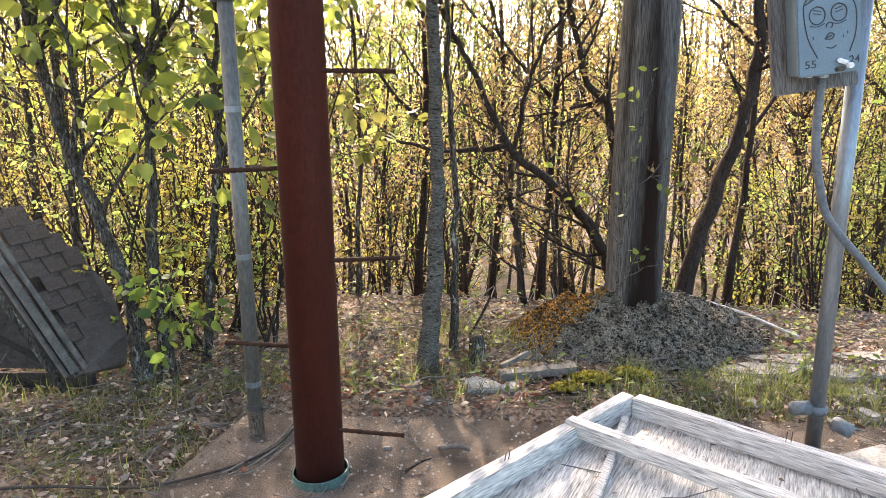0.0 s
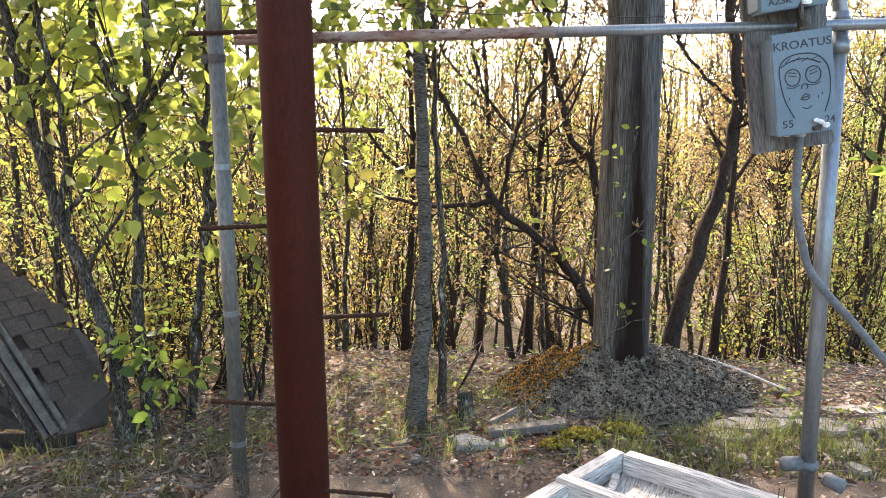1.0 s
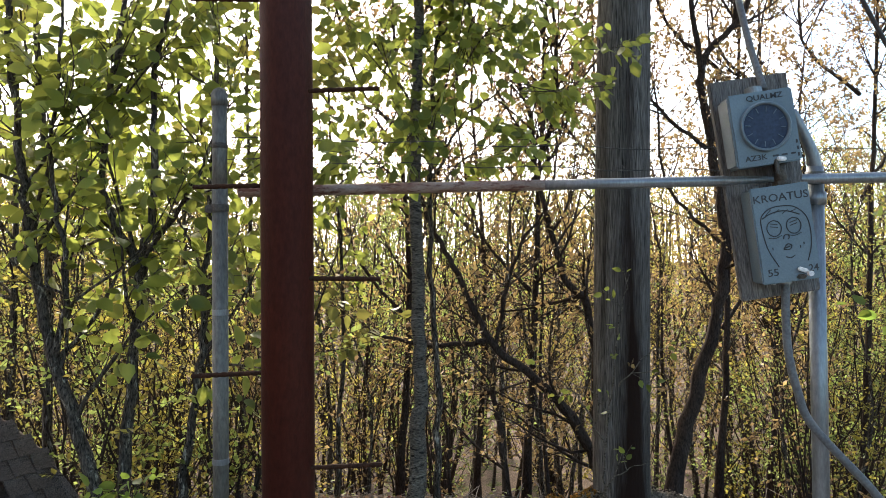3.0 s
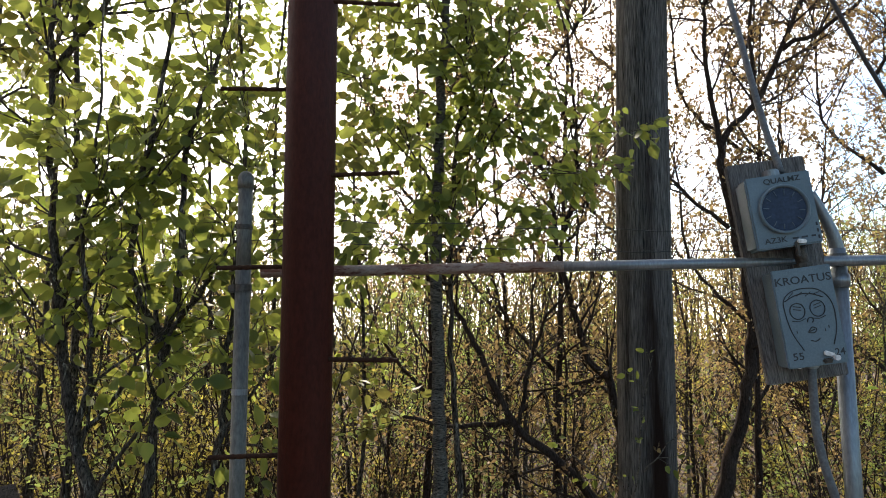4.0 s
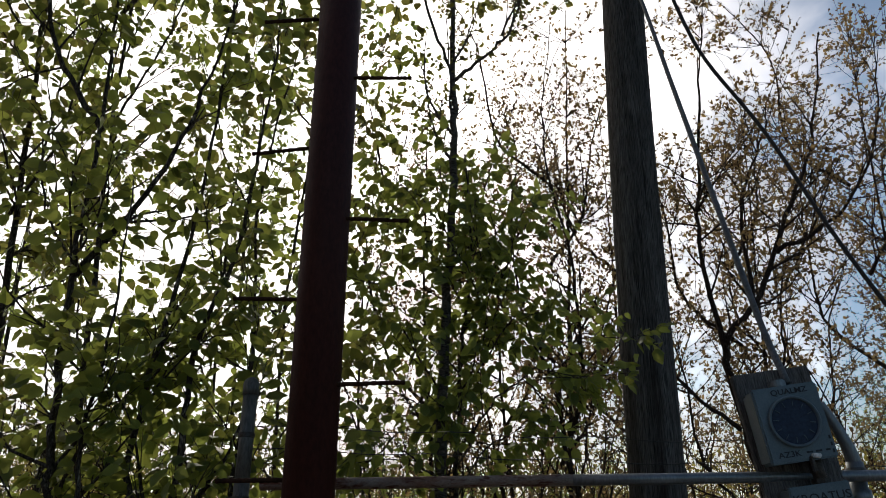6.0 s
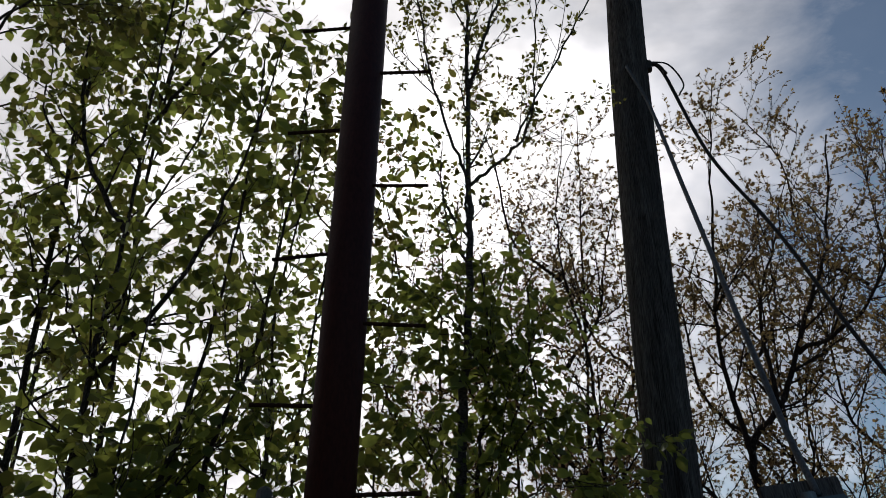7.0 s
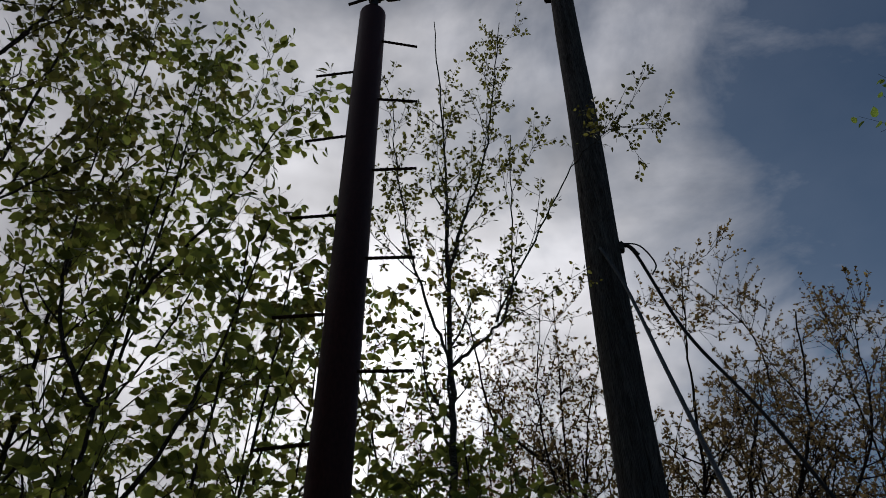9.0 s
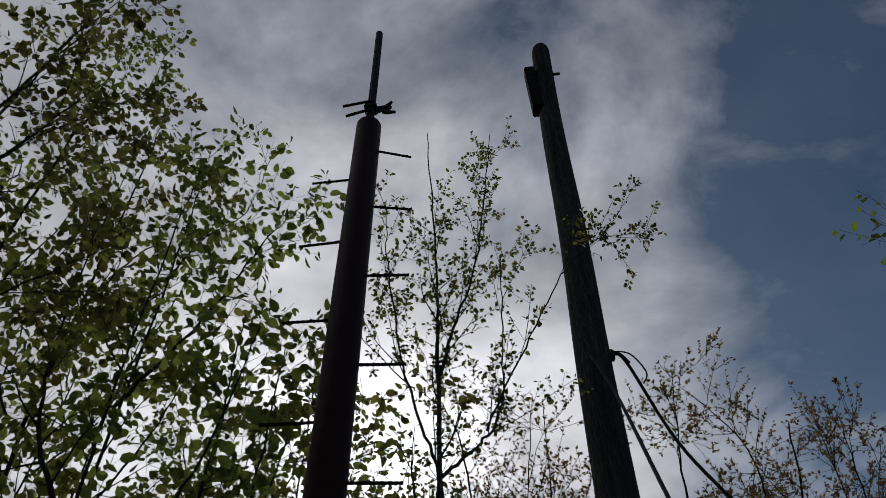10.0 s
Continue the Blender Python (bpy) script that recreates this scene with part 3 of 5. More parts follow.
# ---------------------------------------------------------------- wooden utility pole on its mound
def pole_at(z):
    return np.array([1.28 + 0.0115 * z + 0.0024 * z * z + 0.03 * math.exp(-((z - 6.6) / 1.4) ** 2), 1.6, z])


def utility_pole():
    p = thing("utility_pole", tuple(pole_at(0.1)), "weathered grey wooden utility pole standing in a gravel mound", "utility pole")
    n, seg = 150, 56
    zs = np.linspace(-0.05, 10.45, n)
    base = np.array(pole_at(0.1))
    vs = []
    for z in zs:
        r = 0.15 - 0.04 * (max(z, 0) / 10.4)
        if z > 10.3:
            r *= 1 - 0.35 * ((z - 10.3) / 0.15) ** 2
        c = pole_at(z) - base
        for i in range(seg):
            a = 2 * math.pi * i / seg
            q = noise.noise(Vector((math.cos(a) * 6, math.sin(a) * 6, z * 0.35))) * 0.5 + 0.8 * abs(noise.noise(Vector((math.cos(a) * 15, math.sin(a) * 15, z * 0.8 + 9))))
            rr = r * (1 - 0.045 * q)
            vs.append((c[0] + rr * math.cos(a), c[1] + rr * math.sin(a), c[2]))
    fs = [(j * seg + i, j * seg + (i + 1) % seg, (j + 1) * seg + (i + 1) % seg, (j + 1) * seg + i) for j in range(n - 1) for i in range(seg)]
    fs.append(tuple((n - 1) * seg + i for i in range(seg)))
    part("shaft", mesh_from("shaft", vs, fs, M_POLE, True), M_POLE, p)
    o = tuple(base)

    def rel(x, y, z):
        return (x - o[0], y - o[1], z - o[2])
    c = pole_at(5.15)
    part("bracket", box((0.05, 0.05, 0.09), rel(c[0] + 0.13, 1.58, 5.18), 0.008), M_CAST, p)
    part("bracket", tube_mesh("bracket", [rel(c[0] + 0.12, 1.58, 5.2), rel(c[0] + 0.19, 1.57, 5.18), rel(c[0] + 0.24, 1.56, 5.08)], [0.011, 0.011, 0.011], M_CAST, 8), M_CAST, p)
    c = pole_at(9.7)
    part("crossblock", box((0.12, 0.16, 0.95), rel(c[0] - 0.17, 1.56, 9.25), 0.012), M_DARKWOOD, p, "dark wooden block near the pole top")
    part("bolt", cyl(0.018, 0.09, rel(c[0] + 0.09, 1.56, 9.6), (0, 90, 0), seg=10), M_CAST, p)


utility_pole()


def mound_point(a, u):
    """A point of the mound's skin, by angle and share of the radius."""
    rad = (0.64 + 0.07 * math.sin(2 * a + 0.6) + 0.06 * noise.noise(Vector((math.cos(a) * 2, math.sin(a) * 2, 3)))) * u
    x, y = rad * math.cos(a) * 1.1, rad * math.sin(a) * 0.9
    h = 0.27 * (1 - u ** 1.7) * (1 + 0.25 * noise.noise(Vector((x * 4, y * 4, 1)))) + 0.045 * noise.noise(Vector((x * 12, y * 12, 2))) + 0.018 * noise.noise(Vector((x * 40, y * 40, 2)))
    return (x, y, h * min(1, (1.02 - u) * 6) - 0.03 * u)


def mound():
    m = thing("mound", (1.29, 1.62, 0.0), "low mound of grey gravel, lichen and orange moss", "mound")
    nr, na = 26, 64
    vs = [(0, 0, 0.3)] + [mound_point(2 * math.pi * k / na, i / nr) for i in range(1, nr + 1) for k in range(na)]
    fs = [(0, 1 + k, 1 + (k + 1) % na) for k in range(na)]
    for i in range(nr - 1):
        for k in range(na):
            a, b = 1 + i * na + k, 1 + i * na + (k + 1) % na
            fs.append((a, a + na, b + na, b))
    part("rounded_top", mesh_from("rounded_top", vs, fs, M_MOUND, True), M_MOUND, m)
    return m


MOUND = mound()


# ---------------------------------------------------------------- fence posts and rail
def left_post():
    p = thing("fence_post", (-0.35, 0.29, 0), "weathered galvanised steel post with a domed cap, joined in two lengths", "fence post", "steel fence posts")
    part("shaft", cyl(0.029, 1.66, (0, 0, 0.09), seg=28), M_GALV_DULL, p, smooth=True)
    part("foot", cyl(0.031, 0.12, (0, 0, 0.0), seg=24, bevel=0.004), M_CONC, p, "rusty concrete-stained foot")
    collar = part("collar", cyl(0.037, 0.03, (0, 0, 0.11), seg=20, bevel=0.005), M_CAST, p)
    part("bolt", cyl(0.008, 0.03, (0.035, -0.01, 0.125), (0, 90, 0), seg=8), M_CAST, collar)
    for z in (0.21, 0.73, 1.28):
        part("coupling", cyl(0.0303, 0.022, (0, 0, z), seg=28, bevel=0.001), M_GALV, p)
    part("upper_shaft", cyl(0.0275, 0.37, (0, 0, 1.70), seg=28), M_GALV_DULL, p, "dark rusty upper length", True)
    part("band", cyl(0.033, 0.035, (0, 0, 1.66), seg=24, bevel=0.004), M_CAST, p)
    part("lug", box((0.03, 0.02, 0.03), (-0.035, -0.015, 1.675), 0.004), M_CAST, p)
    part("band", cyl(0.032, 0.02, (0, 0, 1.9), seg=24, bevel=0.004), M_CAST, p)
    bm = cyl(0.031, 0.045, (0, 0, 2.06), seg=24)
    bmesh.ops.create_uvsphere(bm, u_segments=24, v_segments=10, radius=0.03, matrix=Matrix.Translation((0, 0, 2.1)))
    part("cap", bm, M_GALV_DULL, p, "domed cap", True)


left_post()

RAIL_A, RAIL_B = np.array([-0.22, 0.145, 1.722]), np.array([2.75, 0.475, 1.765])


def rail():
    p = thing("rail", tuple(RAIL_A), "horizontal galvanised pipe rail, rusty towards the red pole", "rail")
    cut = RAIL_A + (RAIL_B - RAIL_A) * 0.36
    m_rusty = mat("rusty_galvanised_pipe", (0.2, 0.1, 0.065), (0.3, 0.24, 0.2), 7, 0.7, 0.3, 0.3, 120, stretch=(1.2, 4, 4), spots=(0.12, 0.045, 0.028), spot_scale=10, spot_at=0.52)
    part("rusty_length", tube_mesh("rusty_length", [RAIL_A - RAIL_A, cut - RAIL_A], [0.0195, 0.0195], m_rusty, 20), m_rusty, p, "rust-streaked length of pipe")
    part("clean_length", tube_mesh("clean_length", [cut - RAIL_A, RAIL_B - RAIL_A], [0.0188, 0.0188], M_GALV, 20), M_GALV, p, "bright galvanised length of pipe")


rail()


def strand(zoff, sag, seed):
    """A thin barbed wire above the rail."""
    rng = np.random.default_rng(seed)
    a, b = np.array([-0.35, 0.29, 1.95 + zoff]), np.array([2.6, 0.52, 1.86 + zoff])
    w = thing("barbed_wire", tuple(a), "thin rusty strand of barbed wire strung above the rail", "wire", "barbed wires")
    u = np.linspace(0, 1, 40)
    pts = (b - a)[None, :] * u[:, None]
    pts[:, 2] -= sag * np.sin(u * math.pi) + 0.006 * np.sin(u * 37 + seed)
    v, t = tube_arrays(pts, np.full(40, 0.0019), 5)
    part("strand", tri_mesh("strand", v, t, M_WIRE, True), M_WIRE, w)
    chunks = []
    for k in range(18):
        c = (b - a) * (0.04 + k * 0.052 + 0.01 * rng.random())
        c[2] -= sag * math.sin((0.04 + k * 0.052) * math.pi)
        for s in range(2):
            d = rng.standard_normal(3) * 0.011
            chunks.append(tube_arrays(np.array([c - d, c + d]), [0.0014, 0.0006], 4))
    v, t = join_arrays(chunks)
    tagged(part("barb", tri_mesh("barb", v, t, M_WIRE), M_WIRE, w), kind="stuff")


strand(0.0, 0.02, 1)
strand(-0.085, 0.015, 2)


# ---------------------------------------------------------------- meter post
def right_post():
    p = thing("fence_post", (1.82, 0.41, 0), "straight bright galvanised steel post with a clamped coupling near its foot", "fence post", "steel fence posts")
    part("shaft", cyl(0.0285, 1.80, (0, 0, 0.0), seg=32), M_GALV, p, smooth=True)
    part("strap", tube_mesh("strap", [(0.0, 0, 1.79), (-0.015, -0.01, 1.85), (-0.05, -0.02, 1.93), (-0.085, -0.03, 2.0)], [0.026, 0.022, 0.018, 0.014], M_GALV, 14), M_GALV, p, "bent pipe end leading to a box")
    part("band", cyl(0.036, 0.035, (0, 0, 0.14), seg=28, bevel=0.004), M_CABLE, p, smooth=True)
    part("band", cyl(0.036, 0.05, (0, 0, 1.66), seg=28, bevel=0.004), M_GALV, p, smooth=True)
    part("band", cyl(0.0355, 0.03, (0, 0, 1.75), seg=28, bevel=0.004), M_GALV_DULL, p, smooth=True)
    part("fitting", cyl(0.027, 0.075, (-0.10, -0.02, 0.165), (0, 90, 12), seg=20, bevel=0.005), M_CABLE, p, "grey pipe fitting", True)
    part("fitting", cyl(0.027, 0.075, (0.045, -0.035, 0.125), (0, 110, -25), seg=20, bevel=0.005), M_CABLE, p, "grey pipe fitting", True)


right_post()

# the tilted board: local x along its width, z up along its length
BOARD_M = pose(1.62, 0.352, 1.725, 0, -7.8, 4)


def board():
    b = box((0.27, 0.035, 0.78), (0, 0, 0), 0.004, jitter=0.004)
    ob = part("backing_board", b, M_BOARD, None)
    ob.matrix_basis = BOARD_M
    tagged(ob, "tilted grey weathered backing board tied to the steel post", "board")


board()


def text_mesh(body, size):
    cu = bpy.data.curves.new("writing", 'FONT')
    cu.body, cu.size, cu.extrude, cu.offset = body, size, 0.0006, 0.0003
    cu.align_x = 'CENTER'
    cu.resolution_u = 3
    tmp = bpy.data.objects.new("writing", cu)
    scene.collection.objects.link(tmp)
    me = bpy.data.meshes.new_from_object(tmp.evaluated_get(bpy.context.evaluated_depsgraph_get()))
    bpy.data.objects.remove(tmp)
    me.materials.clear()
    me.materials.append(M_INK)
    return me


def writing(body, size, parent, at, sx=1.0):
    ob = new("writing", text_mesh(body, size))
    ob.parent = parent
    ob.matrix_basis = pose(*at, 90, 0, 0) @ Matrix.Diagonal((sx, 1, 1, 1))
    return ob


def stroke(pts, parent, y, r=0.002, name="drawn_line"):
    q = [(x, y, z) for x, z in pts]
    return part(name, tube_mesh(name, q, [r, r], M_INK, 5, 5), M_INK, parent)


def meter_box():
    t = thing("meter_box", (0, 0, 0), "grey steel meter box with a dark round dial and scrawl", "meter box")
    t.matrix_basis = BOARD_M @ pose(-0.02, -0.075, 0.19)
    w, h, d = 0.212, 0.245, 0.105
    part("body", box((w, d, h), (0, 0, 0), 0.01, segments=3), M_BOX, t)
    lid = part("lid", box((w + 0.006, 0.012, h + 0.004), (0, -d / 2 - 0.004, 0), 0.005), M_BOX, t)
    bm = bmesh.new()
    seg = 48
    prof = [(0.084, -0.0), (0.084, -0.014), (0.079, -0.017), (0.074, -0.01), (0.074, 0.0)]
    rings = [[bm.verts.new((r * math.cos(2 * math.pi * i / seg), y, r * math.sin(2 * math.pi * i / seg))) for i in range(seg)] for r, y in prof]
    for a in range(len(prof) - 1):
        for i in range(seg):
            bm.faces.new((rings[a][i], rings[a][(i + 1) % seg], rings[a + 1][(i + 1) % seg], rings[a + 1][i]))
    bmesh.ops.translate(bm, vec=(0, -d / 2 - 0.01, 0.003), verts=bm.verts)
    bmesh.ops.recalc_face_normals(bm, faces=bm.faces)
    part("ring", bm, M_BOX, t, smooth=True)
    dial = part("dial", cyl(0.075, 0.006, (0, -d / 2 - 0.009, 0.003), (90, 0, 0), seg=48), M_BLANK, t, "dark blue-grey round cover")
    for k in range(12):
        a = radians(30 * k + 10)
        r0, r1 = 0.05, 0.068
        q = [(r0 * math.sin(a), 0.003 + r0 * math.cos(a)), (r1 * math.sin(a), 0.003 + r1 * math.cos(a))]
        tick = part("mark", tube_mesh("mark", [(x, -d / 2 - 0.0165, z) for x, z in q], [0.0016, 0.0016], M_BOX, 5), M_BOX, dial)
    writing("QUALMZ", 0.026, lid, (0.012, -d / 2 - 0.0115, 0.095), 1.15)
    writing("AZ3K", 0.026, lid, (-0.045, -d / 2 - 0.0115, -0.106), 1.15)
    for x, wd in ((0.02, 0.02), (0.05, 0.02), (0.08, 0.015)):
        part("scrawl", box((wd, 0.0012, 0.006), (x, -d / 2 - 0.0112, -0.098), 0), M_INK, lid)
    for k in range(3):
        part("scrawl", box((0.006, 0.0012, 0.012), (0.097, -d / 2 - 0.0112, -0.06 - 0.022 * k), 0), M_INK, lid)
    part("tag", box((0.03, 0.012, 0.014), (0.035, -d / 2 - 0.018, -0.112), 0.003, (0, 12, 0)), M_WHITETAG, t, "white plastic seal tag")
    part("hasp", box((0.014, 0.016, 0.05), (0.02, -d / 2 - 0.008, -0.135), 0.003), M_CAST, t)
    part("hub", cyl(0.03, 0.03, (0.01, 0.01, h / 2), seg=20, bevel=0.004), M_GALV, t)


meter_box()


def breaker_box():
    t = thing("breaker_box", (0, 0, 0), "grey steel breaker box with marker writing and a drawn oval", "electrical box")
    t.matrix_basis = BOARD_M @ pose(-0.002, -0.07, -0.172, 0, 0.4, 0)
    w, h, d = 0.188, 0.32, 0.09
    part("body", box((w, d, h), (0, 0, 0), 0.006, segments=3), M_BOX, t)
    door = part("door", box((w + 0.008, 0.014, h + 0.006), (0, -d / 2 - 0.005, 0), 0.004), M_BOX, t)
    part("rain_hood", box((w + 0.01, 0.02, 0.012), (0, -d / 2 - 0.004, h / 2 - 0.002), 0.004), M_BOX, t)
    y = -d / 2 - 0.0125
    writing("KROATUS", 0.037, door, (0.0, y, 0.112), 1.12)
    writing("55", 0.034, door, (-0.06, y, -0.137), 1.15)
    writing("24", 0.034, door, (0.075, y, -0.137), 1.0)
    # the drawing, as plain shapes: an open oval with a double top, rings and bars
    stroke([(-0.038, -0.108), (-0.066, -0.045), (-0.077, 0.03), (-0.072, 0.066), (-0.045, 0.088), (-0.005, 0.094), (0.04, 0.086), (0.072, 0.055), (0.083, 0.01), (0.078, -0.05), (0.06, -0.1)], door, y)
    stroke([(-0.072, 0.058), (-0.035, 0.074), (0.01, 0.076), (0.055, 0.058)], door, y)
    for cx, cz in ((-0.036, 0.022), (0.03, 0.024)):
        stroke([(cx + 0.024 * math.sin(q * 0.7854), cz + 0.027 * math.cos(q * 0.7854)) for q in range(9)], door, y, 0.0019)
        for k in range(2):
            part("drawn_bar", box((0.026, 0.0012, 0.003), (cx, y, cz + 0.004 + 0.01 * k), 0, (0, 14 if cx < 0 else -14, 0)), M_INK, door)
        stroke([(cx - 0.022, cz - 0.03), (cx, cz - 0.034), (cx + 0.022, cz - 0.027)], door, y, 0.0015)
    stroke([(-0.01, -0.018), (-0.006, -0.006), (0.006, -0.004), (0.01, -0.014), (0.004, -0.02)], door, y, 0.0018)
    stroke([(-0.014, -0.052), (0.0, -0.036), (0.014, -0.042), (0.006, -0.054), (-0.014, -0.052)], door, y, 0.0019)
    part("drawn_bar", box((0.018, 0.0012, 0.004), (0.0, y, -0.046), 0, (0, -18, 0)), M_INK, door)
    stroke([(-0.01, -0.078), (0.006, -0.083), (0.02, -0.076)], door, y, 0.0018)
    for x, z in ((-0.05, -0.046), (0.055, -0.04), (0.042, -0.05)):
        part("drawn_bar", box((0.003, 0.0012, 0.009), (x, y, z), 0), M_INK, door)
    for k in range(4):
        stroke([(-0.058 + 0.028 * k, 0.068 + 0.004 * (k % 2)), (-0.038 + 0.028 * k, 0.086 - 0.003 * k)], door, y, 0.0014)
    part("latch", box((0.03, 0.02, 0.016), (0.03, -d / 2 - 0.012, -0.15), 0.004), M_CAST, t)
    part("seal", box((0.034, 0.012, 0.014), (0.035, -d / 2 - 0.022, -0.128), 0.003, (0, 25, 0)), M_WHITETAG, t, "white plastic seal")
    part("seal", cyl(0.009, 0.016, (0.05, -d / 2 - 0.03, -0.142), (90, 0, 0), seg=14), M_WHITETAG, t, "white plastic seal")


breaker_box()


def world_of(m, x, y, z):
    return tuple(m @ Vector((x, y, z)))


def cables():
    nip = thing("conduit_nipple", world_of(BOARD_M, 0.035, -0.07, 0.02), "short dark steel conduit joining two boxes", "conduit")
    nip.rotation_euler = BOARD_M.to_euler()
    part("pipe", cyl(0.021, 0.13, (0, 0, -0.05), seg=20), M_CAST, nip, smooth=True)
    part("locknut", cyl(0.032, 0.016, (0, 0, -0.028), seg=8, bevel=0.003), M_CAST, nip)
    s = world_of(BOARD_M, 0.0, -0.06, -0.335)
    pts = [s, (1.668, 0.28, 1.17), (1.70, 0.28, 1.01), (1.745, 0.28, 0.90), (1.905, 0.28, 0.72), (2.04, 0.275, 0.57), (2.4, 0.2, 0.25), (2.95, 0.0, 0.03)]
    c = thing("electric_cable", s, "thick grey cable drooping from a box to the ground", "cable", "cables")
    part("sheath", tube_mesh("sheath", np.array(pts) - np.array(s), [0.014, 0.014], M_CABLE, 12, 8), M_CABLE, c)
    part("connector", cyl(0.021, 0.03, (0, 0, -0.012), seg=16, bevel=0.003), M_GALV, c)
    part("connector", cyl(0.012, 0.035, (-0.04, 0, -0.012), seg=12, bevel=0.003), M_WHITETAG, c, "small white plug")
    # service line up to the wooden pole
    s = world_of(BOARD_M, 0.025, -0.07, 0.33)
    e = pole_at(5.1) + np.array([-0.03, -0.13, 0])
    line = [s, (1.585, 0.4, 2.3), (1.555, 0.62, 2.85), (1.515, 1.0, 3.75), (1.47, 1.36, 4.65), tuple(e)]
    c = thing("electric_cable", s, "grey service cable running up to the wooden pole", "cable", "cables")
    part("sheath", tube_mesh("sheath", np.array(line) - np.array(s), [0.0125, 0.012, 0.011], M_CABLE, 10, 8), M_CABLE, c)
    # line from the bracket, down to the side
    s = pole_at(5.2) + np.array([0.14, -0.02, 0])
    line = [s, (1.64, 1.58, 5.1), (1.83, 1.6, 4.41), (2.14, 1.6, 3.77), (2.57, 1.58, 2.7), (3.6, 1.5, 0.6), (3.95, 1.5, 0.0)]
    c = thing("electric_cable", tuple(s), "dark line slanting from the wooden pole to the ground", "cable", "cables")
    part("sheath", tube_mesh("sheath", np.array(line) - np.array(s), [0.012, 0.012], M_WIRE, 8, 8), M_WIRE, c)
    part("loop", tube_mesh("loop", np.array([(0, 0, 0.02), (0.12, -0.02, -0.04), (0.2, 0, -0.2), (0.16, 0, -0.3)]), [0.006, 0.006], M_WIRE, 6, 6), M_WIRE, c)


cables()


# ---------------------------------------------------------------- white wooden frame on the pad
FRAME_AT, U, V = np.array([1.145, 0.575, 0.0]), np.array([-0.632, -0.775, 0]), np.array([0.815, -0.58, 0])


def rail_piece(a, b, w, h, z):
    """A bevelled board from a to b on the ground plane, w wide and h high, its underside at z."""
    a, b = np.array(a), np.array(b)
    d = b - a
    ln = float(np.hypot(d[0], d[1]))
    bm = bmesh.new()
    bmesh.ops.create_cube(bm, size=1)
    bmesh.ops.scale(bm, vec=(ln, w, h), verts=bm.verts)
    long_edges = [e for e in bm.edges if abs(e.verts[0].co.x - e.verts[1].co.x) > ln * 0.5]
    bmesh.ops.subdivide_edges(bm, edges=long_edges, cuts=14)
    bmesh.ops.bevel(bm, geom=[e for e in bm.edges if e.is_manifold and e.calc_face_angle(0) > 1], offset=0.004, segments=2, affect='EDGES')
    for v in bm.verts:
        v.co += 0.0035 * noise.noise_vector(v.co * 11 + Vector((a[0], a[1], z)) * 5)
    mid = (a + b) / 2
    bm.transform(pose(mid[0], mid[1], z + h / 2, 0, 0, math.degrees(math.atan2(d[1], d[0]))))
    return bm


def white_frame():
    f = thing("wooden_frame", tuple(FRAME_AT), "peeling white timber frame with a plywood panel, lying flat", "wooden frame")
    u, v = U[:2], V[:2]
    part("end_rail", rail_piece(u * 0.0, u * 1.75, 0.062, 0.085, 0.03), M_WHITEWOOD_X, f)
    part("side_rail", rail_piece(v * 0.033, v * 2.1, 0.058, 0.085, 0.031), M_WHITEWOOD, f)
    j = u * 0.37
    part("cross_rail", rail_piece(j - v * 0.03, j + v * 2.0, 0.055, 0.06, 0.07), M_WHITEWOOD, f)
    # panel
    bm = bmesh.new()
    nu, nv = 20, 24
    grid = []
    for a in range(nu + 1):
        row = []
        for b in range(nv + 1):
            p = u * (1.75 * a / nu) + v * (2.1 * b / nv)
            row.append(bm.verts.new((p[0], p[1], 0.034 + 0.008 * noise.noise(Vector((p[0] * 3, p[1] * 3, 0))))))
        grid.append(row)
    for a in range(nu):
        for b in range(nv):
            bm.faces.new((grid[a][b], grid[a][b + 1], grid[a + 1][b + 1], grid[a + 1][b]))
    ext = bmesh.ops.extrude_face_region(bm, geom=bm.faces[:])
    bmesh.ops.translate(bm, vec=(0, 0, -0.018), verts=[g for g in ext["geom"] if isinstance(g, bmesh.types.BMVert)])
    bmesh.ops.recalc_face_normals(bm, faces=bm.faces)
    part("panel", bm, M_PLY, f, "chalky white plywood panel", True)
    part("splinter", rail_piece(u * 0.1 + v * 0.05, u * 0.95 + v * 0.42, 0.03, 0.018, 0.05), M_WHITEWOOD, f, "loose split batten")
    for k, s in enumerate((0.02, 0.62, 0.95, 1.2)):
        c = v * s
        for q in (0.0, 0.018):
            part("nail", tube_mesh("nail", [(c[0] + q, c[1], 0.11), (c[0] + q + 0.004, c[1] + 0.002, 0.155)], [0.0016, 0.0016], M_WIRE, 5), M_WIRE, f)
    for s in (0.75, 0.77):
        c = u * s
        part("nail", tube_mesh("nail", [(c[0], c[1], 0.11), (c[0] + 0.006, c[1], 0.145)], [0.0016, 0.0016], M_WIRE, 5), M_WIRE, f)


white_frame()


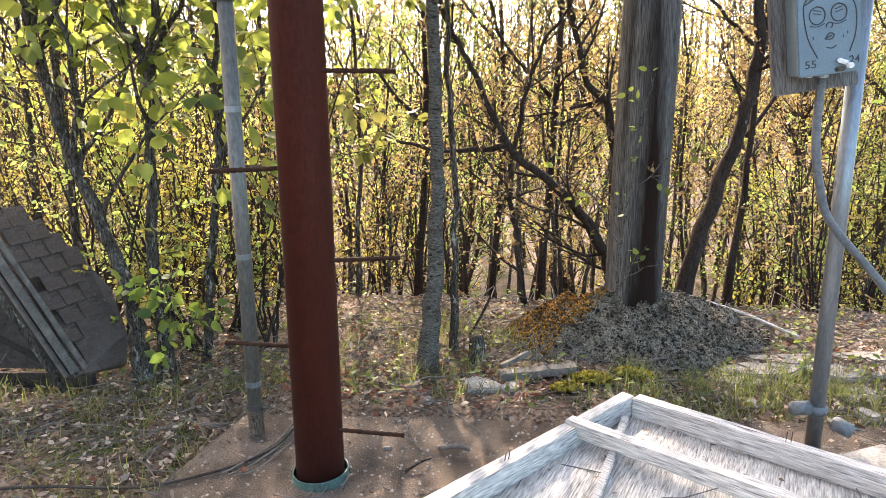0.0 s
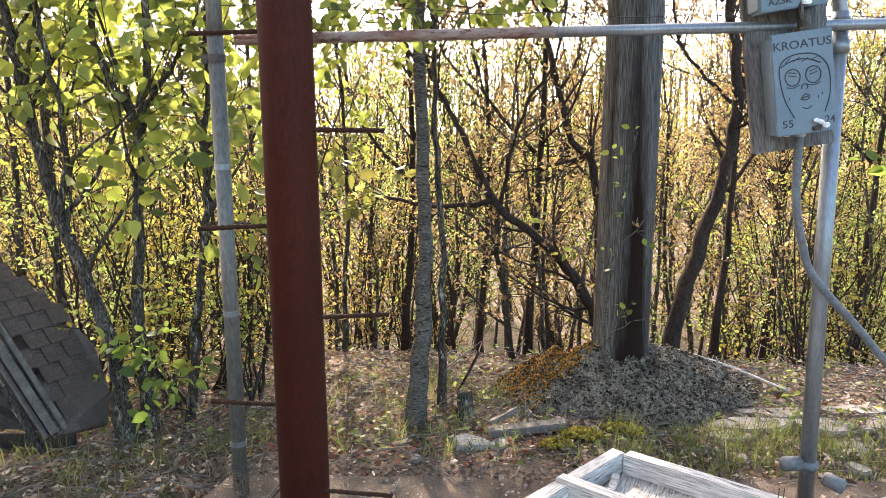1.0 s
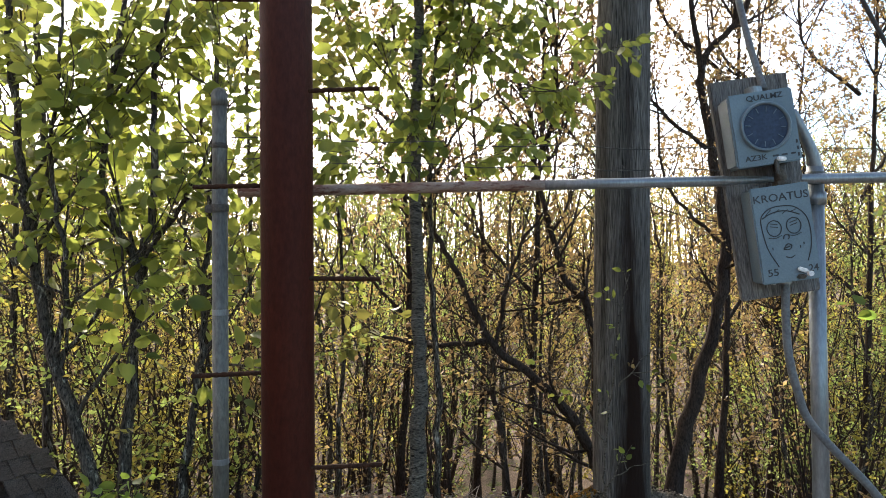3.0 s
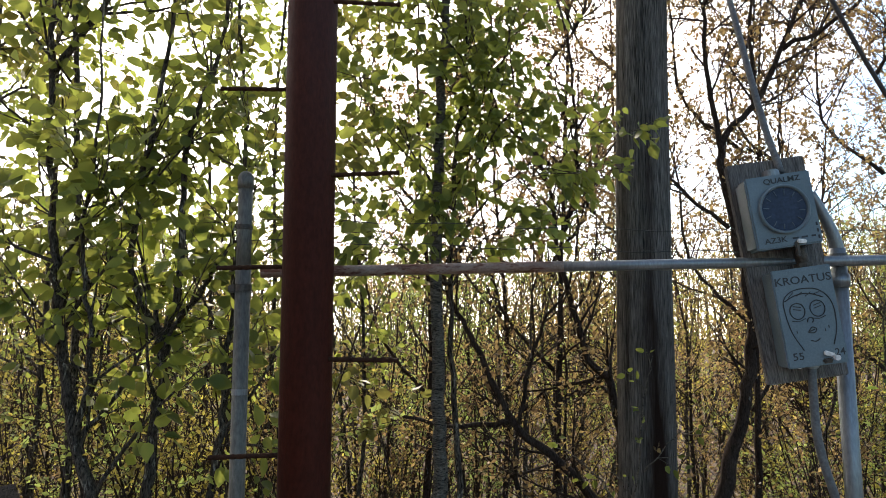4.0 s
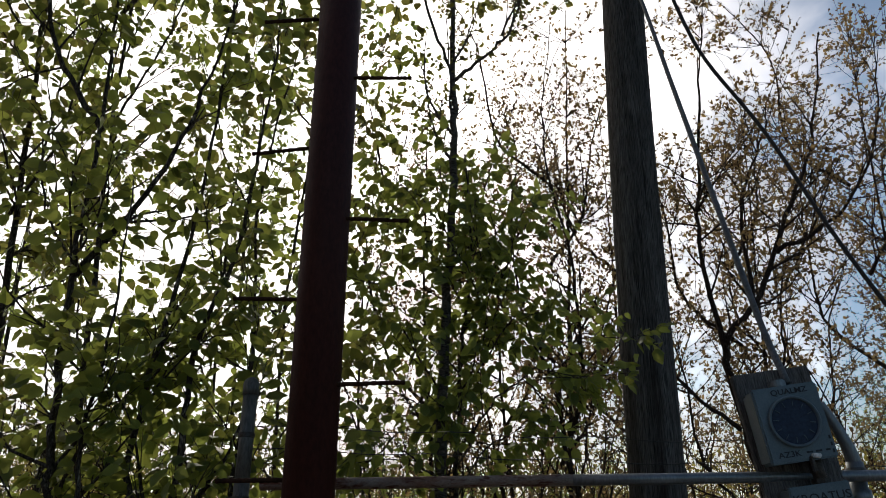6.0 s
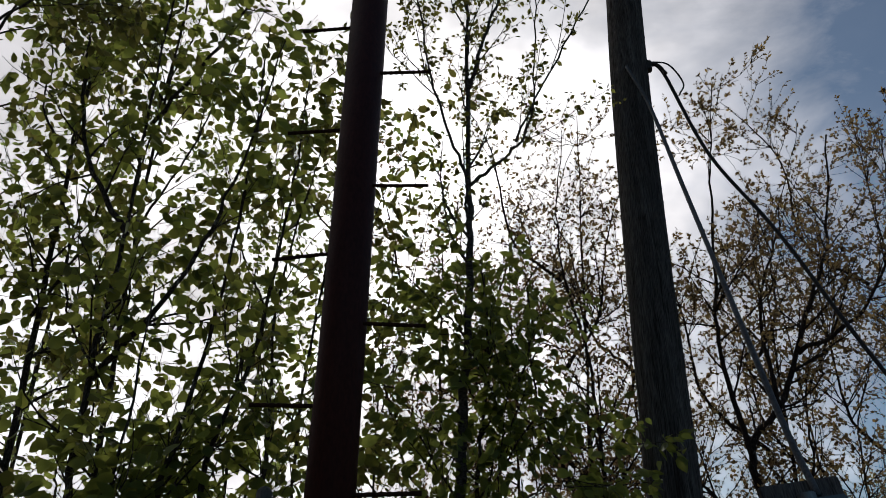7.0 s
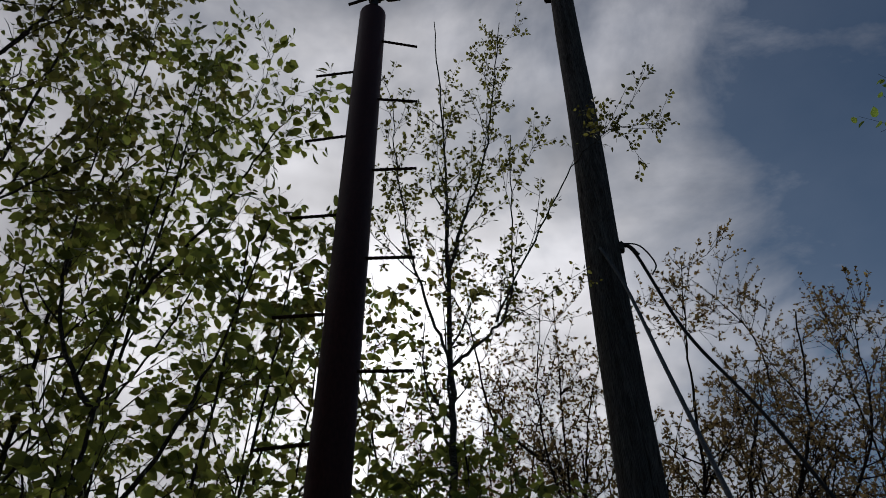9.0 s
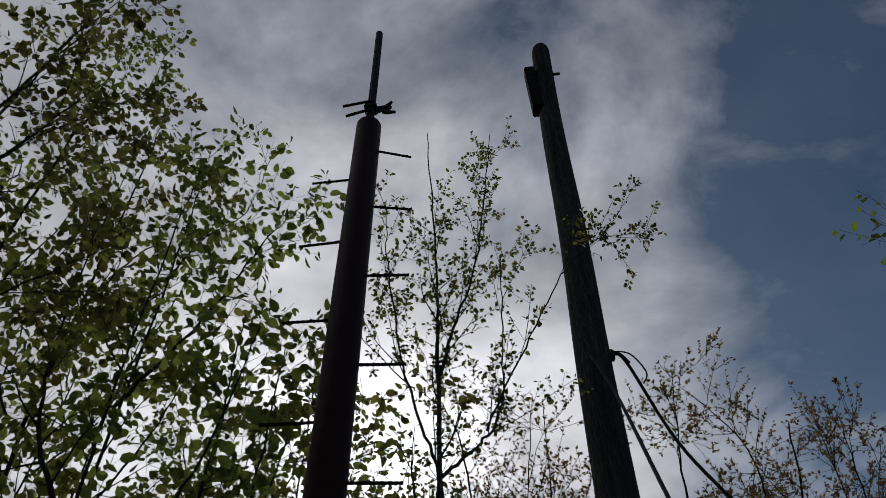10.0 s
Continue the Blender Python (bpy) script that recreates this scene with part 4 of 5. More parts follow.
# ---------------------------------------------------------------- trees close by
def near_trees():
    # slim tree behind the rail, forking high up
    C = 1.0
    limbs = [
        ([(0.235, C, -0.03), (0.29, C, 0.6), (0.30, C, 1.0), (0.285, C, 1.75), (0.30, C, 2.5), (0.35, C, 3.3), (0.345, C, 3.92), (0.345, C, 4.8), (0.35, C, 5.3), (0.33, C, 6.2), (0.28, C, 7.6)], 0.043, 0.004),
        ([(0.345, C, 3.9), (0.55, C + .05, 4.12), (0.71, C + .1, 4.4), (0.78, C + .1, 5.1), (0.84, C + .1, 6.0)], 0.013, 0.003),
        ([(0.345, C, 3.95), (0.22, C - .1, 4.3), (0.12, C - .15, 4.77), (0.02, C - .2, 5.53), (-0.02, C - .2, 6.3)], 0.012, 0.003),
        ([(0.345, C, 4.6), (0.48, C, 5.1), (0.62, C, 5.6), (0.75, C, 6.5), (0.86, C, 7.45)], 0.014, 0.003),
        ([(0.62, C + .08, 4.25), (0.95, C, 4.9), (1.26, C - .05, 5.45), (1.46, C - .1, 5.62), (1.6, C - .1, 5.72)], 0.008, 0.002),
    ]
    plant_tree("slim_tree", "slim pale-barked young tree with fresh green leaves", (0.235, C, 0),
               tree_arrays(11, limbs, boughs=5.6, bough_len=0.75, twigs=9, twig_len=0.22, leaves=12, leaf=0.034, shape=BIG_LEAF, bare_to=0.5, up=0.55, droop=0.6, spread=0.6, tip=0.45), M_BARK_PALE, M_LEAF_OLIVE)
    # low leafy boughs of a second stem in front of it
    limbs = [
        ([(0.34, 1.25, -0.03), (0.36, 1.2, 0.9), (0.33, 1.15, 1.6), (0.36, 1.1, 2.2), (0.42, 1.1, 2.9), (0.40, 1.1, 3.5)], 0.02, 0.005),
        ([(0.33, 1.12, 1.9), (0.55, 1.0, 2.15), (0.75, 0.95, 2.3), (0.9, 0.95, 2.45)], 0.008, 0.002),
        ([(0.35, 1.1, 2.1), (0.15, 0.95, 2.4), (0.0, 0.9, 2.75)], 0.008, 0.002),
        ([(0.38, 1.1, 2.5), (0.62, 1.0, 2.8), (0.8, 0.95, 3.15)], 0.008, 0.002),
        ([(0.33, 1.12, 1.75), (0.2, 0.9, 1.85), (0.05, 0.85, 2.0)], 0.007, 0.002),
        ([(0.41, 1.1, 2.8), (0.25, 1.05, 3.1), (0.05, 1.0, 3.35)], 0.007, 0.002),
        ([(0.36, 1.1, 2.2), (0.6, 1.05, 2.5), (0.78, 1.0, 2.75)], 0.007, 0.002),
        ([(0.33, 1.14, 1.72), (0.5, 1.1, 1.95), (0.72, 1.05, 2.05)], 0.006, 0.002),
        ([(0.34, 1.1, 1.95), (0.15, 1.05, 2.15), (-0.05, 1.0, 2.25)], 0.006, 0.002),
    ]
    plant_tree("leafy_sapling", "leafy sapling with broad bright green leaves beside a slim tree", (0.34, 1.25, 0),
               tree_arrays(12, limbs, boughs=12, bough_len=0.6, twigs=8, twig_len=0.26, leaves=9, leaf=0.064, shape=BIG_LEAF, bare_to=0.48, up=0.1, droop=0.8), M_BARK, M_LEAF)
    # cluster of stems at the left
    limbs = [
        ([(-1.09, 0.75, -0.03), (-1.10, 0.75, 0.3), (-1.15, 0.75, 0.58), (-1.31, 0.75, 1.05), (-1.40, 0.75, 1.43), (-1.46, 0.77, 1.74), (-1.53, 0.8, 2.15), (-1.62, 0.85, 2.9), (-1.66, 0.9, 3.8), (-1.8, 1.0, 5.0), (-1.85, 1.0, 7.3)], 0.041, 0.006),
        ([(-1.31, 0.75, 1.05), (-1.22, 0.7, 1.4), (-1.26, 0.65, 1.9), (-1.18, 0.6, 2.5), (-1.2, 0.6, 3.2)], 0.018, 0.004),
        ([(-1.6, 0.85, 2.8), (-1.2, 0.8, 3.3), (-0.95, 0.75, 3.9), (-0.75, 0.7, 4.9)], 0.02, 0.004),
        ([(-1.65, 0.9, 3.7), (-2.1, 0.9, 4.4), (-2.4, 0.95, 5.6), (-2.6, 1.0, 7.6)], 0.02, 0.004),
        ([(-1.75, 1.0, 4.6), (-1.3, 0.95, 5.3), (-1.0, 0.9, 6.0), (-0.68, 0.9, 6.6)], 0.015, 0.003),
    ]
    plant_tree("broadleaf_tree", "lichened leaning broadleaf tree with large green leaves", (-1.09, 0.75, 0),
               tree_arrays(21, limbs, boughs=5.0, bough_len=0.85, twigs=7, twig_len=0.32, leaves=5, leaf=0.09, shape=BIG_LEAF, bare_to=0.22, up=0.15, droop=0.7), M_BARK, M_LEAF, group="broadleaf trees")
    limbs = [
        ([(-1.03, 0.88, -0.03), (-1.04, 0.86, 0.5), (-0.99, 0.85, 1.13), (-0.96, 0.85, 1.42), (-1.08, 0.85, 1.65), (-1.15, 0.85, 1.9), (-1.08, 0.85, 2.4), (-0.98, 0.85, 3.1), (-0.95, 0.9, 4.2), (-1.0, 0.95, 5.3)], 0.033, 0.005),
        ([(-0.96, 0.85, 1.42), (-0.90, 0.85, 1.8), (-0.88, 0.85, 2.44), (-0.72, 0.85, 3.0), (-0.62, 0.8, 3.9), (-0.6, 0.8, 4.8)], 0.022, 0.004),
        ([(-0.89, 1.0, -0.03), (-0.84, 1.0, 0.4), (-0.75, 1.0, 0.98), (-0.72, 1.0, 1.5), (-0.66, 1.0, 2.3), (-0.7, 1.0, 3.3), (-0.55, 1.0, 4.3)], 0.028, 0.004),
        ([(-0.93, 0.85, 1.55), (-0.7, 0.75, 1.75), (-0.55, 0.7, 2.05), (-0.5, 0.65, 2.5)], 0.013, 0.003),
    ]
    plant_tree("broadleaf_tree", "many-stemmed broadleaf tree with dark trunks and large green leaves", (-1.03, 0.88, 0),
               tree_arrays(22, limbs, boughs=4.2, bough_len=0.8, twigs=7, twig_len=0.3, leaves=5, leaf=0.085, shape=BIG_LEAF, bare_to=0.2, up=0.15, droop=0.7), M_BARK, M_LEAF, group="broadleaf trees")
    for k, (x, y, h, r, lean) in enumerate(((-1.75, 1.35, 8.4, 0.026, -0.04), (-2.5, 1.6, 10.2, 0.032, -0.06), (-3.4, 1.3, 12.0, 0.04, -0.05), (-1.0, 2.1, 6.0, 0.02, 0.03))):
        zb = ground_z(x, y)
        limbs = [([(x, y, zb - 0.03), (x + lean * h * 0.2 + 0.05, y, zb + h * 0.25), (x + lean * h * 0.5 - 0.04, y + 0.05, zb + h * 0.5), (x + lean * h * 0.8 + 0.05, y, zb + h * 0.78), (x + lean * h, y, zb + h)], r, 0.004)]
        for q in range(4):
            u = 0.35 + 0.13 * q
            s = 1 if (q + k) % 2 else -1
            bx, bz = x + lean * h * u, zb + h * u
            limbs.append(([(bx, y, bz), (bx + s * 0.3, y - 0.1, bz + 0.45), (bx + s * 0.45, y - 0.15 + 0.1 * q, bz + 1.1), (bx + s * 0.75, y - 0.2, bz + 1.7)], r * 0.4, 0.003))
        plant_tree("broadleaf_tree", "tall thin broadleaf tree with large fresh green leaves", (x, y, zb),
                   tree_arrays(30 + k, limbs, boughs=3.8, bough_len=0.95, twigs=7, twig_len=0.32, leaves=5.2, leaf=0.088, shape=BIG_LEAF, bare_to=0.12, up=0.15, droop=0.7), M_BARK, M_LEAF_OLIVE if k % 2 else M_LEAF, group="broadleaf trees")
    for k, (x, y, h, r) in enumerate(((-2.9, 2.6, 8.2, 0.03), (-1.6, 2.9, 6.4, 0.026), (-0.45, 2.4, 4.6, 0.018), (-3.9, 3.2, 9.0, 0.034), (-2.2, 3.8, 7.6, 0.03))):
        zb = ground_z(x, y)
        limbs = [([(x, y, zb - 0.03), (x + 0.06, y, zb + h * 0.3), (x - 0.05, y + 0.05, zb + h * 0.6), (x + 0.05, y, zb + h)], r, 0.004)]
        for q in range(6):
            u, a = 0.2 + 0.12 * q, 2.4 * q + k
            d = np.array([math.cos(a), math.sin(a), 0])
            c = np.array([x, y, zb + h * u])
            limbs.append(([c, c + d * 0.35 + (0, 0, 0.4), c + d * 0.6 + (0, 0, 0.95), c + d * 0.95 + (0, 0, 1.5)], r * 0.4, 0.003))
        plant_tree("broadleaf_tree", "slim broadleaf tree with small fresh green leaves, standing deeper in", (x, y, zb),
                   tree_arrays(80 + k, limbs, boughs=2.8, bough_len=0.9, twigs=8, twig_len=0.32, leaves=6, leaf=0.066, shape=BIG_LEAF, bare_to=0.12, up=0.15, droop=0.6), M_BARK, M_LEAF_YG if k % 2 else M_LEAF, group="broadleaf trees")
    # small shoot with broad leaves at the foot of the stems
    limbs = [([(-0.9, 0.7, -0.02), (-0.88, 0.67, 0.3), (-0.86, 0.64, 0.55)], 0.008, 0.003), ([(-0.9, 0.7, 0.02), (-0.8, 0.64, 0.26), (-0.72, 0.6, 0.4)], 0.006, 0.002)]
    plant_tree("leafy_shoot", "low leafy shoot with broad green leaves", (-0.9, 0.7, 0),
               tree_arrays(40, limbs, boughs=20, bough_len=0.2, twigs=6, twig_len=0.12, leaves=8, leaf=0.062, shape=BIG_LEAF, bare_to=0.3, up=0.2, droop=0.5), M_BARK, M_LEAF_DARK, "shrub")
    limbs = [([(1.2, 1.38, 0.12), (1.16, 1.33, 0.4), (1.2, 1.32, 0.75), (1.24, 1.32, 1.15), (1.3, 1.33, 1.4)], 0.007, 0.002), ([(1.18, 1.34, 0.55), (1.05, 1.3, 0.78), (0.92, 1.28, 0.92), (0.82, 1.26, 1.0)], 0.005, 0.002),
             ([(1.2, 1.33, 0.7), (1.1, 1.3, 0.84), (0.98, 1.28, 0.84)], 0.004, 0.002), ([(1.24, 1.33, 0.85), (1.36, 1.31, 1.0), (1.44, 1.31, 1.05)], 0.004, 0.002), ([(1.14, 1.34, 0.3), (1.22, 1.3, 0.42), (1.38, 1.3, 0.5)], 0.004, 0.002)]
    plant_tree("leafy_shoot", "thin leafy shoot growing up against the wooden pole", (1.2, 1.38, 0.15),
               tree_arrays(41, limbs, boughs=6, bough_len=0.2, twigs=5, twig_len=0.12, leaves=6, leaf=0.038, shape=BIG_LEAF, bare_to=0.45, up=0.1, droop=0.3), M_BARK_PALE, M_LEAF, "shrub")
    # thin trees with sparse bronze leaves behind the wooden pole
    R = 2.6
    limbs = [
        ([(1.70, R, -0.25), (1.88, R, 0.5), (2.05, R, 1.1), (2.11, R, 1.65), (2.02, R, 2.3), (1.98, R, 2.75), (2.25, R, 3.1), (2.55, R, 3.75), (2.78, R, 4.25), (3.0, R, 5.2)], 0.055, 0.006),
        ([(1.98, R, 2.7), (1.90, R, 3.4), (1.98, R, 4.2), (2.1, R, 5.1), (2.24, R, 5.85)], 0.022, 0.003),
        ([(2.2, R, 3.05), (2.25, R + .1, 3.8), (2.5, R + .15, 4.4), (2.6, R + .2, 4.8)], 0.018, 0.003),
        ([(2.0, R, 2.2), (1.65, R, 2.55), (1.5, R, 3.1), (1.55, R, 3.8)], 0.016, 0.003),
        ([(2.4, R, 3.4), (2.9, R, 3.7), (3.3, R + .1, 4.4), (3.4, R, 5.3)], 0.018, 0.003),
    ]
    plant_tree("bare_limbed_tree", "crooked lichened tree with sparse bronze young leaves", (1.70, R, -0.2),
               tree_arrays(51, limbs, boughs=7.5, bough_len=0.75, twigs=13, twig_len=0.28, leaves=10, leaf=0.038, tip=0.35, bare_to=0.25, up=0.3, droop=0.1, min_r=0.0022), M_BARK_RED, M_LEAF_RED, group="bronze-leaved trees")
    R = 2.2
    limbs = [
        ([(1.3, R + .2, -0.15), (1.19, R, 0.3), (0.95, R, 0.66), (0.58, R, 0.98), (0.36, R, 1.45), (0.2, R, 1.75), (0.05, R, 2.3)], 0.045, 0.008),
        ([(1.22, R, 0.25), (1.2, R, 1.1), (1.03, R, 1.4), (0.88, R, 2.0), (0.84, R, 2.4), (0.64, R, 2.95), (0.6, R, 3.8)], 0.032, 0.004),
        ([(0.9, R, 2.1), (1.0, R, 2.45), (0.98, R, 3.3), (0.84, R, 4.15), (0.94, R, 5.2)], 0.02, 0.003),
        ([(0.7, R, -0.1), (0.64, R, 0.4), (0.6, R, 0.85), (0.75, R, 1.5), (0.97, R, 1.9), (1.0, R, 2.6)], 0.024, 0.004),
        ([(0.58, R, 0.98), (0.2, R, 0.95), (-0.15, R - .1, 1.05), (-0.4, R - .2, 1.2)], 0.02, 0.004),
    ]
    plant_tree("bare_limbed_tree", "crooked dark tree arching sideways with sparse bronze young leaves", (1.3, R + .2, -0.15),
               tree_arrays(52, limbs, boughs=7, bough_len=0.75, twigs=12, twig_len=0.28, leaves=7, leaf=0.037, tip=0.35, bare_to=0.1, up=0.3, droop=0.1, min_r=0.0022), M_BARK_RED, M_LEAF_RED, group="bronze-leaved trees")
    for k, (x, y, h, lean) in enumerate(((0.8, 3.2, 6.5, 0.05), (2.3, 3.6, 5.7, 0.06), (3.5, 3.9, 7.0, 0.05), (3.0, 4.6, 6.4, 0.0), (1.45, 4.2, 6.3, 0.0), (4.6, 4.4, 6.6, 0.03), (-0.2, 3.4, 6.0, 0.0), (0.35, 4.4, 6.8, 0.0))):
        zb = ground_z(x, y)
        limbs = [([(x, y, zb - 0.05), (x + 0.1, y, zb + h * 0.3), (x + lean * h * 0.6, y, zb + h * 0.6), (x + lean * h, y, zb + h)], 0.034, 0.004)]
        for q in range(5):
            u = 0.25 + 0.12 * q
            s = 1 if (q + k) % 2 else -1
            limbs.append(([(x + 0.05, y, zb + h * u), (x + s * 0.35, y + 0.1, zb + h * u + 0.5), (x + s * 0.5, y + 0.2 * s, zb + h * u + 1.3), (x + s * 0.85, y, zb + h * u + 2.2)], 0.018, 0.003))
        plant_tree("bare_limbed_tree", "thin tree with dark forking limbs and sparse bronze young leaves", (x, y, zb),
                   tree_arrays(60 + k, limbs, boughs=6.5, bough_len=0.8, twigs=13, twig_len=0.3, leaves=8.5, leaf=0.038, tip=0.35, bare_to=0.25, up=0.3, droop=0.1, min_r=0.0022), M_BARK_RED, M_LEAF_RED, group="bronze-leaved trees")
    # a leafy tree at the right
    limbs = [([(3.0, 0.9, -0.03), (2.95, 0.9, 0.8), (3.05, 0.85, 1.5), (3.2, 0.8, 2.3), (3.5, 0.75, 3.4), (3.55, 0.7, 4.6), (3.6, 0.7, 5.4)], 0.035, 0.005),
             ([(3.5, 0.75, 4.4), (3.5, 0.7, 4.9), (3.35, 0.7, 5.25)], 0.008, 0.002), ([(3.5, 0.75, 3.9), (3.4, 0.7, 4.3), (3.25, 0.7, 4.6)], 0.008, 0.002),
             ([(2.9, 0.9, 1.2), (2.6, 0.75, 1.5), (2.35, 0.7, 1.7)], 0.012, 0.003), ([(2.88, 0.85, 1.4), (2.6, 0.8, 1.2), (2.4, 0.75, 1.25)], 0.01, 0.003)]
    plant_tree("broadleaf_tree", "young broadleaf tree with green leaves reaching over a steel rail", (3.0, 0.9, 0),
               tree_arrays(70, limbs, boughs=5, bough_len=0.5, twigs=6, twig_len=0.26, leaves=4.5, leaf=0.065, shape=BIG_LEAF, bare_to=0.25, up=0.1, droop=0.6), M_BARK, M_LEAF_DARK, group="broadleaf trees")


near_trees()


def side_tree():
    limbs = [([(-2.75, -0.2, -0.03), (-2.7, -0.2, 1.6), (-2.8, -0.2, 3.2), (-2.7, -0.25, 5.0), (-2.6, -0.3, 7.6)], 0.06, 0.006),
             ([(-2.75, -0.2, 3.6), (-2.3, -0.1, 4.2), (-1.9, 0.0, 4.7), (-1.6, 0.1, 5.1)], 0.016, 0.003),
             ([(-2.7, -0.25, 4.9), (-2.2, -0.3, 5.9), (-1.95, -0.3, 6.6)], 0.016, 0.003),
             ([(-2.65, -0.3, 6.0), (-2.3, -0.5, 6.8), (-2.0, -0.6, 7.4)], 0.014, 0.003)]
    plant_tree("broadleaf_tree", "tall broadleaf tree with boughs reaching out overhead", (-2.75, -0.2, 0),
               tree_arrays(45, limbs, boughs=5.5, bough_len=0.95, twigs=7, twig_len=0.32, leaves=9, leaf=0.066, shape=BIG_LEAF, bare_to=0.4, up=0.15, droop=0.7), M_BARK, M_LEAF_OLIVE, group="broadleaf trees")


side_tree()


# ---------------------------------------------------------------- the wood on the slope
def crown_height(x, y):
    """How high the wood on the slope stands at a place: its far tops keep to one low skyline."""
    far = math.hypot(x - 0.7, y + 2.4)
    return 1.5 + far * 0.155 - ground_z(x, y)


def forest():
    kinds = []
    for k in range(8):
        rng = np.random.default_rng(100 + k)
        h = 4.6
        w = [(0, 0, -0.1), (0.12 * rng.standard_normal(), 0.12 * rng.standard_normal(), h * 0.3), (0.2 * rng.standard_normal(), 0.2 * rng.standard_normal(), h * 0.65), (0.3 * rng.standard_normal(), 0.3 * rng.standard_normal(), h * 0.92)]
        limbs = [(w, 0.022 + 0.016 * rng.random(), 0.004)]
        for q in range(5):
            u = 0.14 + 0.13 * q
            a = rng.random() * 6.28
            d = np.array([math.cos(a), math.sin(a), 0])
            s = np.array([0, 0, h * u])
            limbs.append(([s, s + d * 0.4 + (0, 0, 0.4), s + d * 0.75 + (0, 0, 1.0), s + d * 0.95 + (0, 0, 1.5)], 0.012, 0.003))
        arr = tree_arrays(200 + k, limbs, boughs=4.4, bough_len=0.85, twigs=7, twig_len=0.34, leaves=14.5, leaf=0.037, thin=True, bare_to=0.1, up=0.15, droop=0.2, sides=5, min_r=0.0022, twig_seg=0.22, bough_seg=0.24)
        bronze = k in (0, 3, 6)
        kinds.append(plant_tree("woodland_tree", "thin crowded woodland tree with bronze young leaves" if bronze else "thin crowded woodland tree with yellow-green young leaves", (0, 0, 0), arr,
                                M_BARK_RED if k % 2 else M_BARK, M_LEAF_RED if bronze else M_LEAF_YG if k in (1, 7) else M_LEAF_YEL, group="woodland trees"))
    stems = []
    for k in range(6):
        rng = np.random.default_rng(140 + k)
        h = 4.6
        w = [(0, 0, -0.1), (0.08 * rng.standard_normal(), 0.08 * rng.standard_normal(), h * 0.3), (0.16 * rng.standard_normal(), 0.16 * rng.standard_normal(), h * 0.65), (0.3 * rng.standard_normal(), 0.3 * rng.standard_normal(), h * 0.95)]
        limbs = [(w, 0.024 + 0.02 * rng.random(), 0.005)]
        for q in range(3):
            a = rng.random() * 6.28
            d = np.array([math.cos(a), math.sin(a), 0])
            s = np.array([0, 0, h * (0.3 + 0.18 * q)])
            limbs.append(([s, s + d * 0.25 + (0, 0, 0.3), s + d * 0.5 + (0, 0, 0.9)], 0.01, 0.003))
        arr = tree_arrays(240 + k, limbs, boughs=2.8, bough_len=0.75, twigs=6, twig_len=0.3, leaves=6, leaf=0.036, thin=True, bare_to=0.15, up=0.25, droop=0.2, sides=6, min_r=0.002, twig_seg=0.22, bough_seg=0.24)
        stems.append(plant_tree("slender_tree", "straight slender dark-stemmed tree with few young leaves", (0, 0, 0), arr, M_BARK_RED if k % 2 else M_BARK, M_LEAF_YEL if k % 3 else M_LEAF_YG, group="slender woodland stems"))
    rng = random.Random(9)
    spots = []

    def scatter(count, y0, depth, power, gap0, gap1, made):
        own, tries = 0, 0
        while own < count and tries < 9000:
            tries += 1
            y = y0 + depth * rng.random() ** power
            half = 0.72 * (y + 2.4) + 0.8
            x = 0.5 + rng.uniform(-half, half)
            gap = gap0 + gap1 * y
            if any((x - a) ** 2 + (y - b) ** 2 < gap * gap for a, b in spots):
                continue
            spots.append((x, y))
            h = crown_height(x, y) * rng.uniform(0.84, 1.12)
            m = pose(x, y, ground_z(x, y) - 0.02, rng.uniform(-5, 5), rng.uniform(-5, 5), rng.uniform(0, 360))
            src = made[own % len(made)]
            c = src if own < len(made) else copy_thing(src, m)
            c.matrix_basis = m @ Matrix.Scale(h / 4.6, 4)
            own += 1

    scatter(84, 4.4, 16, 1.35, 0.55, 0.04, kinds)
    scatter(150, 2.9, 12, 1.5, 0.2, 0.02, stems)


